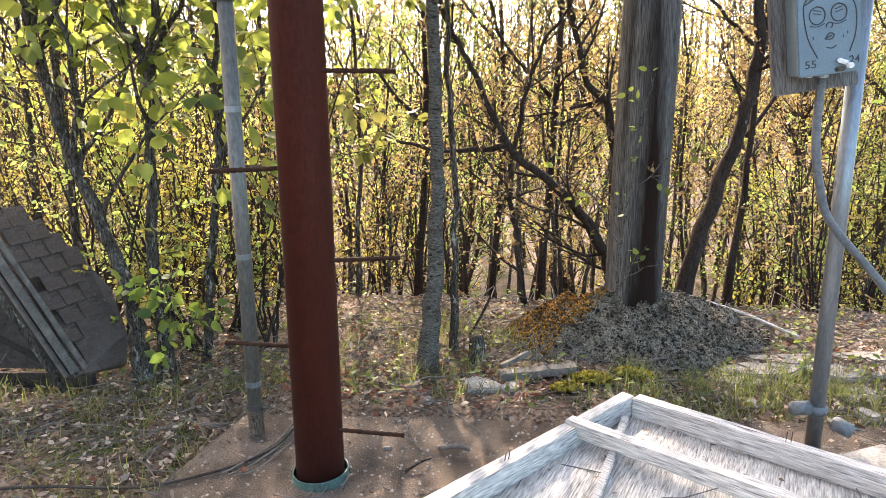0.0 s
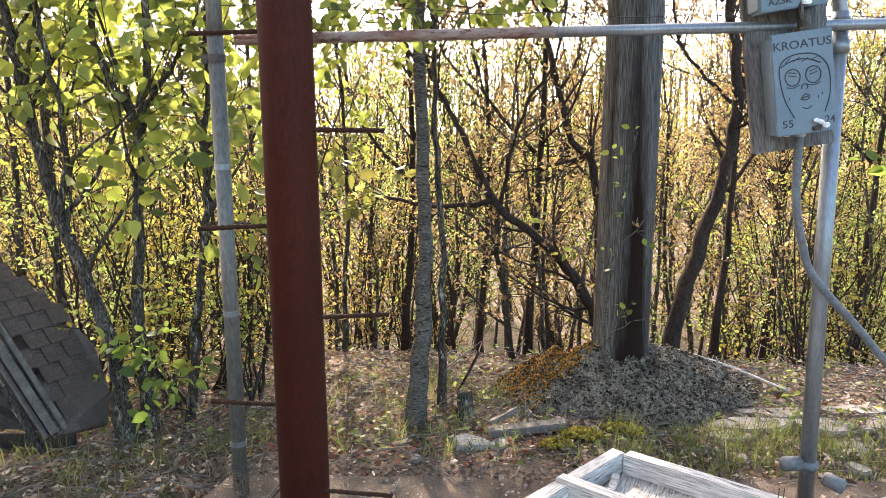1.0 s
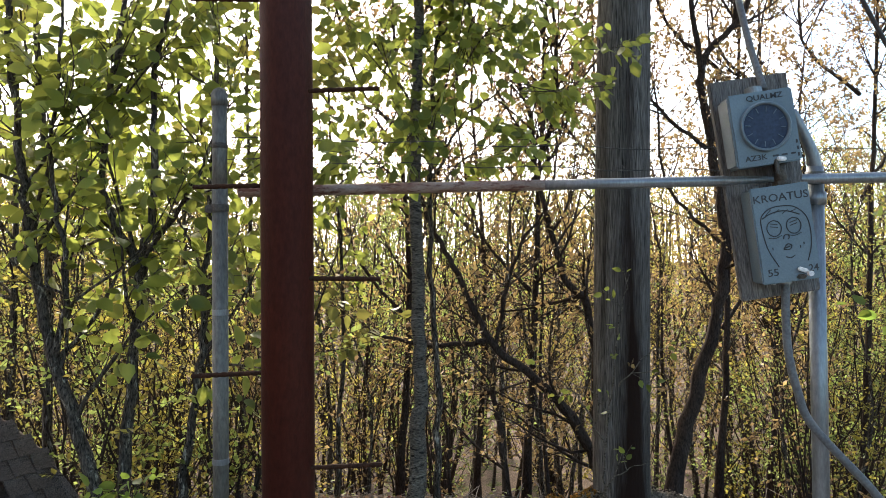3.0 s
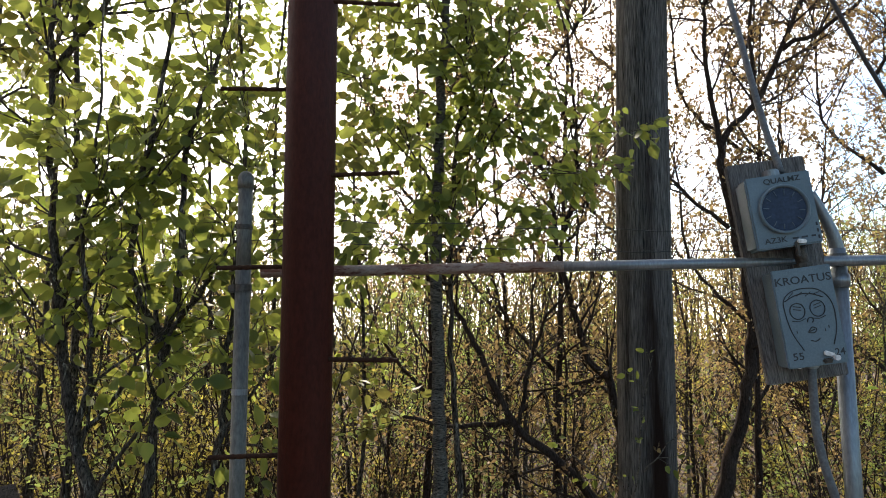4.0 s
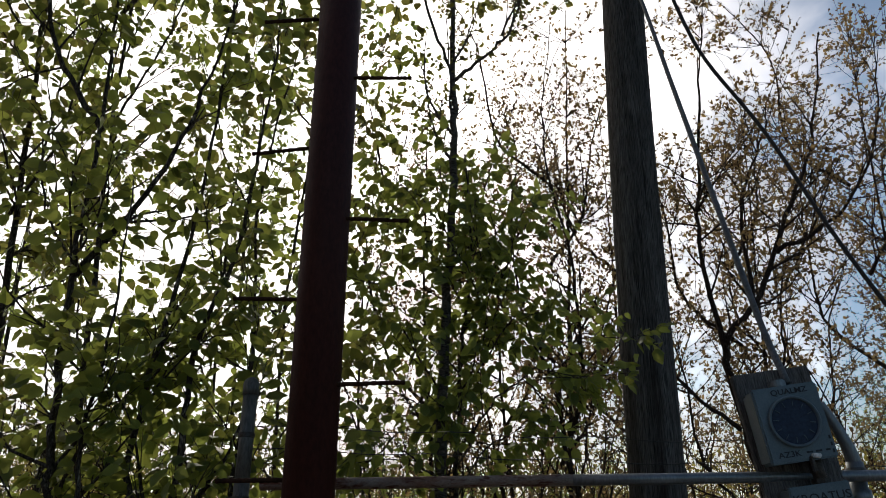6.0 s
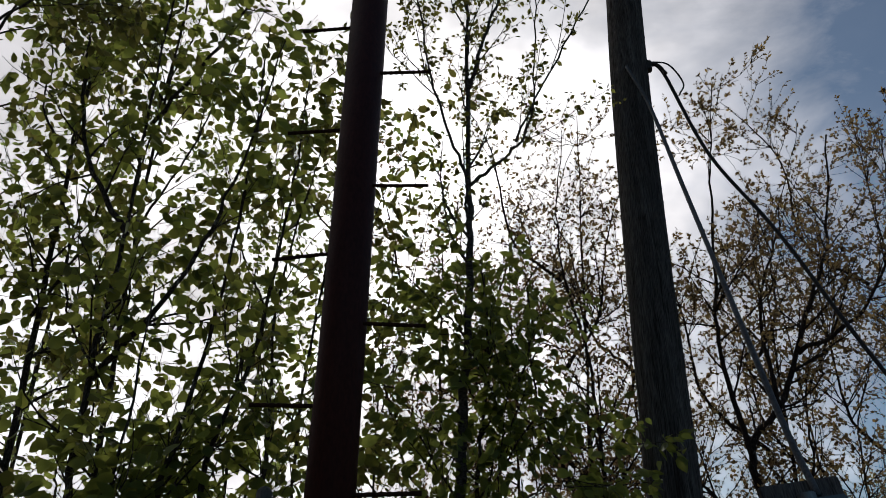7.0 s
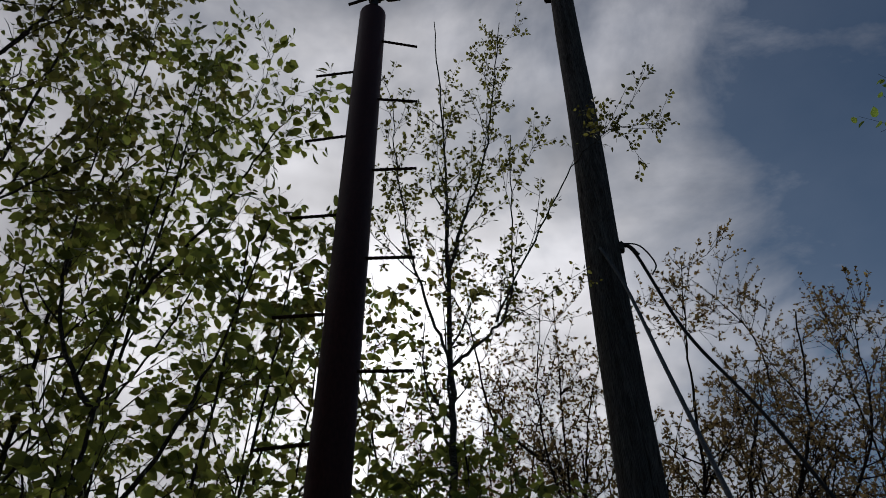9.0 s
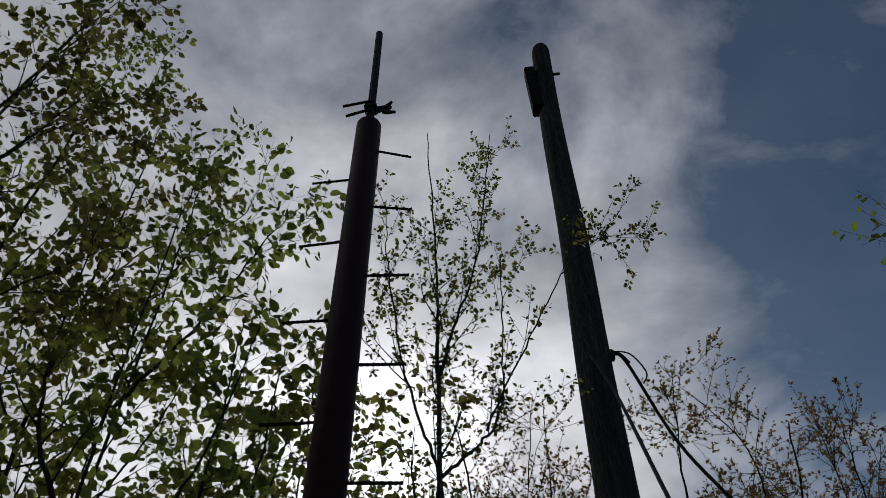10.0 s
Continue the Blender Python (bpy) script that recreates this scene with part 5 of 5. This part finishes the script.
def distant_woods():
    """The woods beyond: stems and loose leaf clumps, too many to count."""
    rng = np.random.default_rng(77)
    pos, size, wood = [], [], []
    for _ in range(420):
        y = 22 + 26 * rng.random()
        half = 0.75 * (y + 2.4) + 4
        x = 0.5 + rng.uniform(-half, half)
        zb = ground_z(x, y)
        h = (1.5 + 0.1 * math.hypot(x, y + 2.4) - zb) * rng.uniform(0.75, 1.1)
        lean = rng.standard_normal(2) * 0.25
        top = np.array([x + lean[0], y + lean[1], zb + h])
        wood.append(tube_arrays(np.array([(x, y, zb - 0.1), (x + lean[0] * 0.3, y, zb + h * 0.5), top]), [0.07, 0.05, 0.015], 5, ends=False))
        n = 70
        u = rng.random(n) ** 0.7
        c = np.array([x, y, zb]) + (top - np.array([x, y, zb])) * u[:, None]
        pos.append(c + rng.standard_normal((n, 3)) * np.array([0.75, 0.75, 0.25]) * (1.15 - 0.6 * u)[:, None])
        size.append(0.1 + 0.16 * rng.random(n))
    pos, size = np.vstack(pos), np.concatenate(size)
    t = thing("distant_woods", (0, 30, -2), "hazy far woods of thin stems with yellow-green spring leaves", "woods", kind="stuff")
    o = np.array([0, 30, -2])
    v, tri = join_arrays(wood)
    tagged(part("trunk", tri_mesh("trunk", v - o, tri, M_BARK_RED, True), M_BARK_RED, t), kind="stuff")
    v, tri = leaf_arrays(SMALL_LEAF, pos - o, rng.standard_normal(pos.shape), rng.standard_normal(pos.shape), size)
    tagged(part("crown", tri_mesh("crown", v, tri, M_LEAF_YEL), M_LEAF_YEL, t), kind="stuff")


forest()
distant_woods()


def shrubs():
    """Low twiggy undergrowth under the trees."""
    kinds = []
    for k in range(5):
        rng = np.random.default_rng(300 + k)
        limbs = []
        for q in range(6):
            a = rng.random() * 6.28
            d = np.array([math.cos(a), math.sin(a), 0]) * (0.15 + 0.35 * rng.random())
            h = 0.8 + 0.9 * rng.random()
            limbs.append(([(0.02 * q, 0, -0.05), tuple(d * 0.4 + (0, 0, h * 0.4)), tuple(d + (0, 0, h))], 0.009, 0.003))
        arr = tree_arrays(320 + k, limbs, boughs=5, bough_len=0.5, twigs=6, twig_len=0.25, leaves=9, leaf=0.033, bare_to=0.1, up=0.25, droop=0.2, sides=4, min_r=0.0016, twig_seg=0.2, bough_seg=0.2)
        kinds.append(plant_tree("woodland_shrub", "low twiggy woodland shrub with small yellow-green leaves" if k != 2 else "low twiggy woodland shrub with small bronze leaves", (0, 0, 0), arr,
                                M_BARK_RED, M_LEAF_RED if k == 2 else M_LEAF_YG if k in (1, 4) else M_LEAF_YEL, "shrub", "woodland shrubs"))
    rng = random.Random(31)
    spots = []
    while len(spots) < 70:
        y = 2.6 + 9.5 * rng.random() ** 1.1
        half = 0.72 * (y + 2.4) + 0.8
        x = 0.5 + rng.uniform(-half, half)
        if y < 2.9 and 0.2 < x < 1.0:
            continue
        spots.append((x, y))
    spots += [(-0.9, 1.45), (-1.5, 1.25), (-0.6, 1.65), (-1.3, 1.8), (-1.9, 1.7), (-1.05, 1.15), (-0.72, 1.25), (-0.5, 1.4), (-1.35, 1.5)]
    for i, (x, y) in enumerate(spots):
        m = pose(x, y, ground_z(x, y) - 0.02, rng.uniform(-6, 6), rng.uniform(-6, 6), rng.uniform(0, 360))
        c = kinds[i % 5] if i < 5 else copy_thing(kinds[i % 5], m)
        c.matrix_basis = m @ Matrix.Scale(rng.uniform(0.7, 1.15) * (1.0 if y < 3.4 else 1.3), 4)


shrubs()


# ---------------------------------------------------------------- collapsed roof
def slab_of(corners, thick):
    """A flat plate with these corners (top side), given thickness."""
    bm = bmesh.new()
    vs = [bm.verts.new(c) for c in corners]
    f = bm.faces.new(vs)
    bm.normal_update()
    n = f.normal.copy()
    ext = bmesh.ops.extrude_face_region(bm, geom=[f])
    bmesh.ops.translate(bm, vec=-n * thick, verts=[g for g in ext["geom"] if isinstance(g, bmesh.types.BMVert)])
    bmesh.ops.recalc_face_normals(bm, faces=bm.faces)
    return bm


def collapsed_roof():
    o = Vector((-1.6, 0.6, 0.0))
    t = thing("collapsed_roof", tuple(o), "fallen shed roof with brown and charcoal shingles, half buried", "collapsed roof")
    r0, r1 = Vector((-1.74, 0.58, 0.86)), Vector((-1.29, 0.56, 0.1))
    back = [r0, r1, Vector((-1.2, 0.8, 0.06)), Vector((-1.21, 0.85, 0.2)), Vector((-1.3, 0.9, 0.41)), Vector((-1.5, 0.95, 0.59)), Vector((-1.72, 1.0, 0.72)), Vector((-1.8, 0.8, 0.8))]
    front = [r0, Vector((-2.5, 0.45, 0.8)), Vector((-2.5, 0.4, 0.17)), Vector((-1.38, 0.5, 0.15)), r1]
    part("roof_deck", slab_of([c - o for c in back], 0.03), M_SHINGLE_B, t)
    part("roof_deck", slab_of([c - o for c in front], 0.03), M_DARKWOOD, t)

    def inside(p, poly):
        hit, n = False, len(poly)
        for i in range(n):
            (x1, y1), (x2, y2) = poly[i], poly[(i + 1) % n]
            if (y1 > p[1]) != (y2 > p[1]) and p[0] < (x2 - x1) * (p[1] - y1) / (y2 - y1) + x1:
                hit = not hit
        return hit

    def cover(corners, material, du, dv, seed):
        """Shingle tabs laid over a deck in courses."""
        c0 = corners[0]
        n = (corners[1] - c0).cross(corners[2] - c0).normalized()
        if n.z < 0 and abs(n.z) > 0.2 or (abs(n.z) <= 0.2 and n.y > 0):
            n = -n
        a = n.cross(Vector((0, 0, 1))).normalized()
        b = n.cross(a)
        poly = [((c - c0).dot(a), (c - c0).dot(b)) for c in corners]
        lo = [min(q[i] for q in poly) for i in (0, 1)]
        hi = [max(q[i] for q in poly) for i in (0, 1)]
        rng = random.Random(seed)
        shared = []
        for k in range(4):
            bm = box((du - 0.008, dv + 0.012, 0.007), (0, 0, 0), 0, (4.0 if b.z < 0 else -4.0, 0, 0), jitter=0.003)
            me = bpy.data.meshes.new("shingle")
            bm.to_mesh(me)
            bm.free()
            me.materials.append(material)
            shared.append(me)
        v, row = lo[1] + dv / 2 - dv * 0.4, 0
        while v < hi[1]:
            u = lo[0] + du / 2 - (du / 2 if row % 2 else 0)
            while u < hi[0]:
                if all(inside((u + sx * du * 0.42, v + sy * dv * 0.42), poly) for sx in (-1, 1) for sy in (-1, 1)):
                    ob = new("shingle", shared[rng.randrange(4)])
                    ob.parent = t
                    rot = Matrix((a, b, n)).transposed().to_4x4()
                    ob.matrix_basis = Matrix.Translation(c0 + a * u + b * v + n * (0.008 + 0.003 * rng.random()) - o) @ rot @ pose(0, 0, 0, rng.uniform(-1.2, 1.2), rng.uniform(-1.2, 1.2), rng.uniform(-1, 1))
                u += du
            v += dv
            row += 1

    cover(back, M_SHINGLE_B, 0.11, 0.085, 3)
    cover(front, M_SHINGLE_G, 0.2, 0.11, 4)
    d = (r1 - r0)
    for q, w in ((Vector((0.0, -0.02, 0.02)), 0.04), (Vector((0.025, 0.02, 0.025)), 0.02), (Vector((-0.035, -0.03, 0.0)), 0.02)):
        m = (r0 + r1) / 2 + q - o
        bm = box((d.length, w, 0.018), (0, 0, 0), 0.003, jitter=0.004)
        bm.transform(Matrix.Translation(m) @ d.to_track_quat('X', 'Z').to_matrix().to_4x4())
        part("ridge_trim", bm, M_OLDTRIM, t)
    # added dark board, set back to stand in for the shaded void under the eave
    part("eave_shade_board", box((1.25, 0.03, 0.07), (-0.3, 0.0, 0.04), 0.004, (0, 0, 5), jitter=0.004), M_DARKWOOD, t)


collapsed_roof()


# ---------------------------------------------------------------- stones, boards, sticks
def stone_mesh(seed, size, flat):
    rng = random.Random(seed)
    bm = bmesh.new()
    n = 7
    ring = []
    for i in range(n):
        a = 2 * math.pi * (i + rng.uniform(-0.3, 0.3)) / n
        r = rng.uniform(0.8, 1.25)
        ring.append(bm.verts.new((size[0] / 2 * r * math.cos(a), size[1] / 2 * r * math.sin(a), 0)))
    f = bm.faces.new(ring)
    ext = bmesh.ops.extrude_face_region(bm, geom=[f])
    bmesh.ops.translate(bm, vec=(0, 0, flat), verts=[g for g in ext["geom"] if isinstance(g, bmesh.types.BMVert)])
    bmesh.ops.recalc_face_normals(bm, faces=bm.faces)
    bmesh.ops.bevel(bm, geom=bm.edges[:], offset=flat * 0.22, segments=2, affect='EDGES')
    for v in bm.verts:
        v.co += 0.006 * noise.noise_vector(v.co * 14 + Vector((seed, 0, 0)))
    return bm


def stones():
    for k, (x, y, sx, sy, h, rot) in enumerate(((1.84, 1.18, 0.42, 0.16, 0.035, 4), (2.22, 1.2, 0.36, 0.18, 0.035, -6), (2.6, 1.24, 0.42, 0.18, 0.035, 3), (2.02, 1.36, 0.42, 0.14, 0.03, 8), (2.44, 1.42, 0.4, 0.14, 0.03, -4),
                                                (2.85, 1.45, 0.4, 0.2, 0.05, 10), (1.72, 1.03, 0.2, 0.1, 0.035, 0), (2.9, 1.15, 0.4, 0.2, 0.05, 0), (2.2, 0.95, 0.22, 0.14, 0.03, 20))):
        ob = part("flagstone", stone_mesh(k, (sx, sy), h), M_STONE, None)
        ob.matrix_basis = pose(x, y, ground_z(x, y) - 0.012, 2, -2 + k % 4, rot)
        tagged(ob, "flat grey flagstone sunk in weeds and litter", "flagstone", "flagstones")
    for k, (x, y, s, h) in enumerate(((0.52, 0.80, 0.22, 0.03), (0.66, 0.83, 0.14, 0.02), (0.3, 0.62, 0.08, 0.025), (-0.1, 0.68, 0.06, 0.02), (0.42, -0.12, 0.035, 0.018), (0.2, 0.22, 0.03, 0.012), (-0.3, 0.1, 0.025, 0.012), (1.7, 0.78, 0.09, 0.03), (2.15, 0.72, 0.12, 0.04))):
        ob = part("rubble_stone", stone_mesh(50 + k, (s, s * 0.6), h), M_STONE if k > 1 else M_RUBBLE, None)
        z = ground_z(x, y) if y > 0.52 else 0.0
        ob.matrix_basis = pose(x, y, z - 0.003, 3 * (k % 3), 4, 37 * k)
        tagged(ob, "broken chunk of pale rubble lying on the ground", "stone", "rubble stones")
    ob = part("stone_slab", stone_mesh(77, (0.9, 0.42), 0.03), M_RUBBLE, None)
    ob.matrix_basis = pose(2.3, 0.3, 0.0, 0, 0, 12)
    tagged(ob, "pale flat slab of concrete on the pad", "slab")
    ob = part("crumpled_paper", stone_mesh(78, (0.2, 0.1), 0.05), M_WHITETAG, None)
    ob.matrix_basis = pose(2.4, 0.78, ground_z(2.4, 0.78) + 0.0, 8, 4, -20)
    tagged(ob, "crumpled white scrap lying in the grass", "scrap")


stones()


def timber():
    ob = part("broken_board", rail_piece((0, 0, 0), (0.36, 0.07, 0), 0.07, 0.035, 0), M_OLDTRIM, None)
    ob.matrix_basis = pose(0.60, 0.91, ground_z(0.7, 0.93) + 0.004, 0, -4, 0)
    tagged(ob, "short broken grey board lying in the litter", "board")
    ob = part("broken_board", rail_piece((0, 0, 0), (0.14, 0.12, 0), 0.03, 0.02, 0), M_OLDTRIM, None)
    ob.matrix_basis = pose(0.6, 0.97, ground_z(0.6, 0.97) + 0.03, 0, -14, 0)
    tagged(ob, "splintered end of an old board", "board")
    stump = thing("stump", (0.47, 1.12, ground_z(0.47, 1.12)), "small rotten grey tree stump in red-brown litter", "stump")
    part("wood", tube_mesh("wood", [(0, 0, -0.02), (0.005, 0, 0.06), (0.0, 0.01, 0.13)], [0.05, 0.042, 0.036], M_BARK, 14), M_BARK, stump)
    for k, (a, b, r, m, lab) in enumerate((((1.66, 2.0, 0.12), (2.16, 1.58, 0.03), 0.009, M_WHITEWOOD, "long pale stripped stick leaning behind the mound"), ((0.4, 1.5, 0.0), (0.55, 0.95, 0.4), 0.008, M_BARK, "thin leaning dead stick"),
                                           ((-1.86, 0.42, 1.08), (-1.30, 0.47, 0.06), 0.02, M_BARK, "dead branch leaning on the collapsed roof"), ((0.30, 0.05, 0.012), (0.38, 0.14, 0.02), 0.006, M_BARK, "short dead twig on the concrete"),
                                           ((0.40, 0.23, 0.012), (0.52, 0.2, 0.03), 0.011, M_OLDTRIM, "short piece of dead wood on the concrete"))):
        s = thing("stick", a, lab, "stick", "sticks")
        q = np.array(b) - np.array(a)
        part("wood", tube_mesh("wood", [(0, 0, 0), tuple(q * 0.5 + (0.01, 0.0, 0.012)), tuple(q)], [r, r * 0.8], m, 8), m, s)
    # old cable and vine snaking over the pad
    line = [(-0.12, 0.45, 0.16), (-0.2, 0.25, 0.03), (-0.27, 0.1, 0.012), (-0.42, -0.05, 0.012), (-0.62, -0.16, 0.014), (-0.95, -0.2, 0.02), (-1.4, -0.3, 0.02)]
    c = thing("vine", line[0], "thin dead vine trailing over the concrete edge", "vine")
    part("stem", tube_mesh("stem", np.array(line) - np.array(line[0]), [0.004, 0.006], M_DARKWOOD, 8, 8), M_DARKWOOD, c)
    for k in range(3):
        off = np.array([0.03 * k, 0.02, 0])
        q = np.array([(-0.2, 0.3, 0.05), (-0.24, 0.2, 0.012), (-0.3, 0.05 - 0.03 * k, 0.012), (-0.36, -0.06, 0.012)]) + off - np.array(line[0])
        part("side_stem", tube_mesh("side_stem", q, [0.004, 0.003], M_OLDTRIM, 6, 6), M_OLDTRIM, c)


timber()


# ---------------------------------------------------------------- litter, grass, moss
def on_pad(x, y):
    return -0.5 + min(0, y) * 0.3 < x < 3.2 and y < 0.5


def litter():
    rng = np.random.default_rng(5)
    n = 54000
    y = -1.2 + 6.2 * rng.random(n) ** 1.2
    x = 0.5 + rng.uniform(-1, 1, n) * (1.3 + 0.62 * (y + 2.3))
    keep = np.array([(not on_pad(a, b) or rng.random() < 0.035) and ((a - 1.29) ** 2 / 0.5 + (b - 1.62) ** 2 / 0.33 > 1 or rng.random() < 0.05) for a, b in zip(x, y)])
    x, y = x[keep], y[keep]
    z = np.array([ground_z(a, b) if not on_pad(a, b) else 0.0 for a, b in zip(x, y)]) + 0.004 + 0.02 * rng.random(len(x))
    way = rng.standard_normal((len(x), 3)) * (1, 1, 0.3)
    nrm = rng.standard_normal((len(x), 3)) * 0.8 + (0, 0, 1)
    size = 0.012 + 0.038 * rng.random(len(x)) ** 1.8
    red = (rng.random(len(x)) < 0.05) | ((np.hypot((x - 0.2) * 0.6, y - 0.85) < 0.4) & (rng.random(len(x)) < 0.45))
    base = (0, 0, 0)
    for name, pick, m, lab in (("fallen_leaves", ~red, M_DEAD, "dry brown and grey fallen leaves"), ("red_fallen_leaves", red, M_DEAD_RED, "red-brown fallen leaves")):
        v, t = leaf_arrays(LITTER_LEAF, np.c_[x, y, z][pick], way[pick], nrm[pick], size[pick])
        tagged(new(name, tri_mesh(name, v, t, m)), lab + " scattered over the ground", "leaf litter", kind="stuff")
    # twigs
    ch = []
    for _ in range(3000):
        a, b = rng.uniform(-2.4, 3.2), rng.uniform(-0.6, 3.2)
        if on_pad(a, b) and rng.random() < 0.85:
            continue
        zz = (0.0 if on_pad(a, b) else ground_z(a, b)) + 0.012
        d = rng.standard_normal(3) * (1, 1, 0.12)
        d /= np.linalg.norm(d)
        ln = 0.08 + 0.28 * rng.random()
        p = np.array([a, b, zz])
        ch.append(tube_arrays(np.array([p, p + d * ln * 0.5 + rng.standard_normal(3) * 0.012, p + d * ln]), [0.004, 0.003, 0.0018], 4))
    v, t = join_arrays(ch)
    tagged(new("fallen_twigs", tri_mesh("fallen_twigs", v, t, M_OLDTRIM)), "thin dead twigs scattered over the litter", "twigs", kind="stuff")
    # grass and weeds
    pos, wy, sz = [], [], []
    for _ in range(620):
        zone = rng.random()
        if zone < 0.45:
            a, b = rng.uniform(1.1, 3.0), rng.uniform(0.62, 1.2)
        elif zone < 0.8:
            a, b = rng.uniform(-2.2, -0.5), rng.uniform(-0.6, 0.9)
        else:
            a, b = rng.uniform(-0.5, 1.2), rng.uniform(0.6, 1.7)
        if (a - 1.29) ** 2 / 0.5 + (b - 1.62) ** 2 / 0.33 < 1:
            continue
        zz = ground_z(a, b)
        for _ in range(rng.integers(6, 18)):
            pos.append((a + 0.03 * rng.standard_normal(), b + 0.03 * rng.standard_normal(), zz - 0.004))
            d = rng.standard_normal(3) * 0.5 + (0, 0, 1)
            wy.append(d)
            sz.append(0.04 + 0.11 * rng.random())
    blade = (np.array([(0, .016, 0), (0, -.016, 0), (.5, .014, .03), (.5, -.014, .03), (1, 0, -.14)]), np.array([(0, 1, 3), (0, 3, 2), (2, 3, 4)]))
    v, t = leaf_arrays(blade, np.array(pos), np.array(wy), rng.standard_normal((len(pos), 3)), np.array(sz))
    tagged(new("grass", tri_mesh("grass", v, t, M_GRASS)), "thin tufts of green and straw-coloured grass", "grass", kind="stuff")
    # little weeds on the bank
    pos = []
    for _ in range(130):
        a, b = rng.uniform(-2.2, 2.8), rng.uniform(0.6, 2.6)
        if 0.7 < a < 1.9 and 1.1 < b < 2.2:
            continue
        for _ in range(9):
            pos.append((a + 0.05 * rng.standard_normal(), b + 0.05 * rng.standard_normal(), ground_z(a, b) + 0.02 + 0.09 * rng.random()))
    pos = np.array(pos)
    v, t = leaf_arrays(SMALL_LEAF, pos, rng.standard_normal(pos.shape) * (1, 1, 0.4), rng.standard_normal(pos.shape) * 0.4 + (0, 0, 1), 0.02 + 0.03 * rng.random(len(pos)))
    tagged(new("weeds", tri_mesh("weeds", v, t, M_LEAF)), "small green weeds sprouting through the litter", "weeds", kind="stuff")
    # grit on the pad
    pos = np.c_[rng.uniform(-0.5, 2.6, 4000), rng.uniform(-0.9, 0.5, 4000), np.full(4000, 0.001)]
    v, t = leaf_arrays((np.array([(0, .5, 0), (.9, .3, 0), (.8, -.5, 0), (-.1, -.4, 0), (.4, 0, .5)]), np.array([(0, 4, 1), (1, 4, 2), (2, 4, 3), (3, 4, 0)])), pos, rng.standard_normal(pos.shape) * (1, 1, 0), np.tile([0.0, 0.0, 1.0], (4000, 1)), 0.004 + 0.011 * rng.random(4000) ** 3)
    tagged(new("grit", tri_mesh("grit", v, t, M_STONE)), "loose grit and small stones on the concrete", "grit", kind="stuff")


litter()


def moss_and_gravel():
    rng = np.random.default_rng(8)
    grain = (np.array([(0, .5, 0), (.9, .3, .1), (.8, -.5, 0), (-.1, -.4, .1), (.4, 0, .6), (.4, 0, -.4)]), np.array([(0, 4, 1), (1, 4, 2), (2, 4, 3), (3, 4, 0), (0, 1, 5), (1, 2, 5), (2, 3, 5), (3, 0, 5)]))

    def hump(a, r):
        x, y, z = mound_point(a, r)
        return (x, y, z + 0.004)
    for name, n, lo, hi, m, s, lab in (("gravel", 9000, 0, 6.28, M_MOUND, 0.016, "coarse grey gravel and lichen crumbs"), ("moss", 6000, 2.4, 3.95, M_OMOSS, 0.016, "orange-brown moss tufts")):
        pos = np.array([hump(a, r) for a, r in zip(rng.uniform(lo, hi, n), rng.random(n) ** 0.6 * 0.99)])
        v, t = leaf_arrays(grain, pos, rng.standard_normal((n, 3)), rng.standard_normal((n, 3)), s * (0.35 + 0.8 * rng.random(n) ** 2))
        ob = part(name, tri_mesh(name, v, t, m), m, MOUND)
        tagged(ob, lab, kind="stuff")
    for k, (x, y, sx, sy) in enumerate(((1.22, 0.98, 0.1, 0.05), (1.02, 0.88, 0.12, 0.05), (0.9, 0.78, 0.07, 0.03))):
        n = 600
        a, r = rng.uniform(0, 6.28, n), np.sqrt(rng.random(n)) * rng.uniform(0.5, 1, n)
        pos = np.c_[x + sx * r * np.cos(a), y + sy * r * np.sin(a), np.array([ground_z(x + sx * q * math.cos(b), y + sy * q * math.sin(b)) for q, b in zip(r, a)]) + 0.02 + 0.02 * (1 - r)]
        v, t = leaf_arrays(grain, pos, rng.standard_normal((n, 3)), rng.standard_normal((n, 3)), 0.01 + 0.016 * rng.random(n))
        tagged(new("moss_patch", tri_mesh("moss_patch", v, t, M_MOSS)), "low cushion of yellow-green moss on the ground", "moss", "moss patches", kind="stuff")


moss_and_gravel()


def panel_debris():
    """Crumbs and dead leaves on the white panel."""
    rng = np.random.default_rng(17)
    n = 260
    a, b = rng.random(n) ** 1.5 * 1.3 + 0.05, rng.random(n) * 1.6 + 0.05
    pos = FRAME_AT[None, :] + a[:, None] * U[None, :] + b[:, None] * V[None, :] + np.array([0, 0, 0.044])
    v, t = leaf_arrays(LITTER_LEAF, pos, rng.standard_normal((n, 3)) * (1, 1, 0.1), rng.standard_normal((n, 3)) * 0.3 + (0, 0, 1), 0.006 + 0.03 * rng.random(n) ** 3)
    tagged(new("panel_crumbs", tri_mesh("panel_crumbs", v, t, M_DEAD)), "dark leaf crumbs scattered on the white panel", "leaf litter", kind="stuff")


panel_debris()
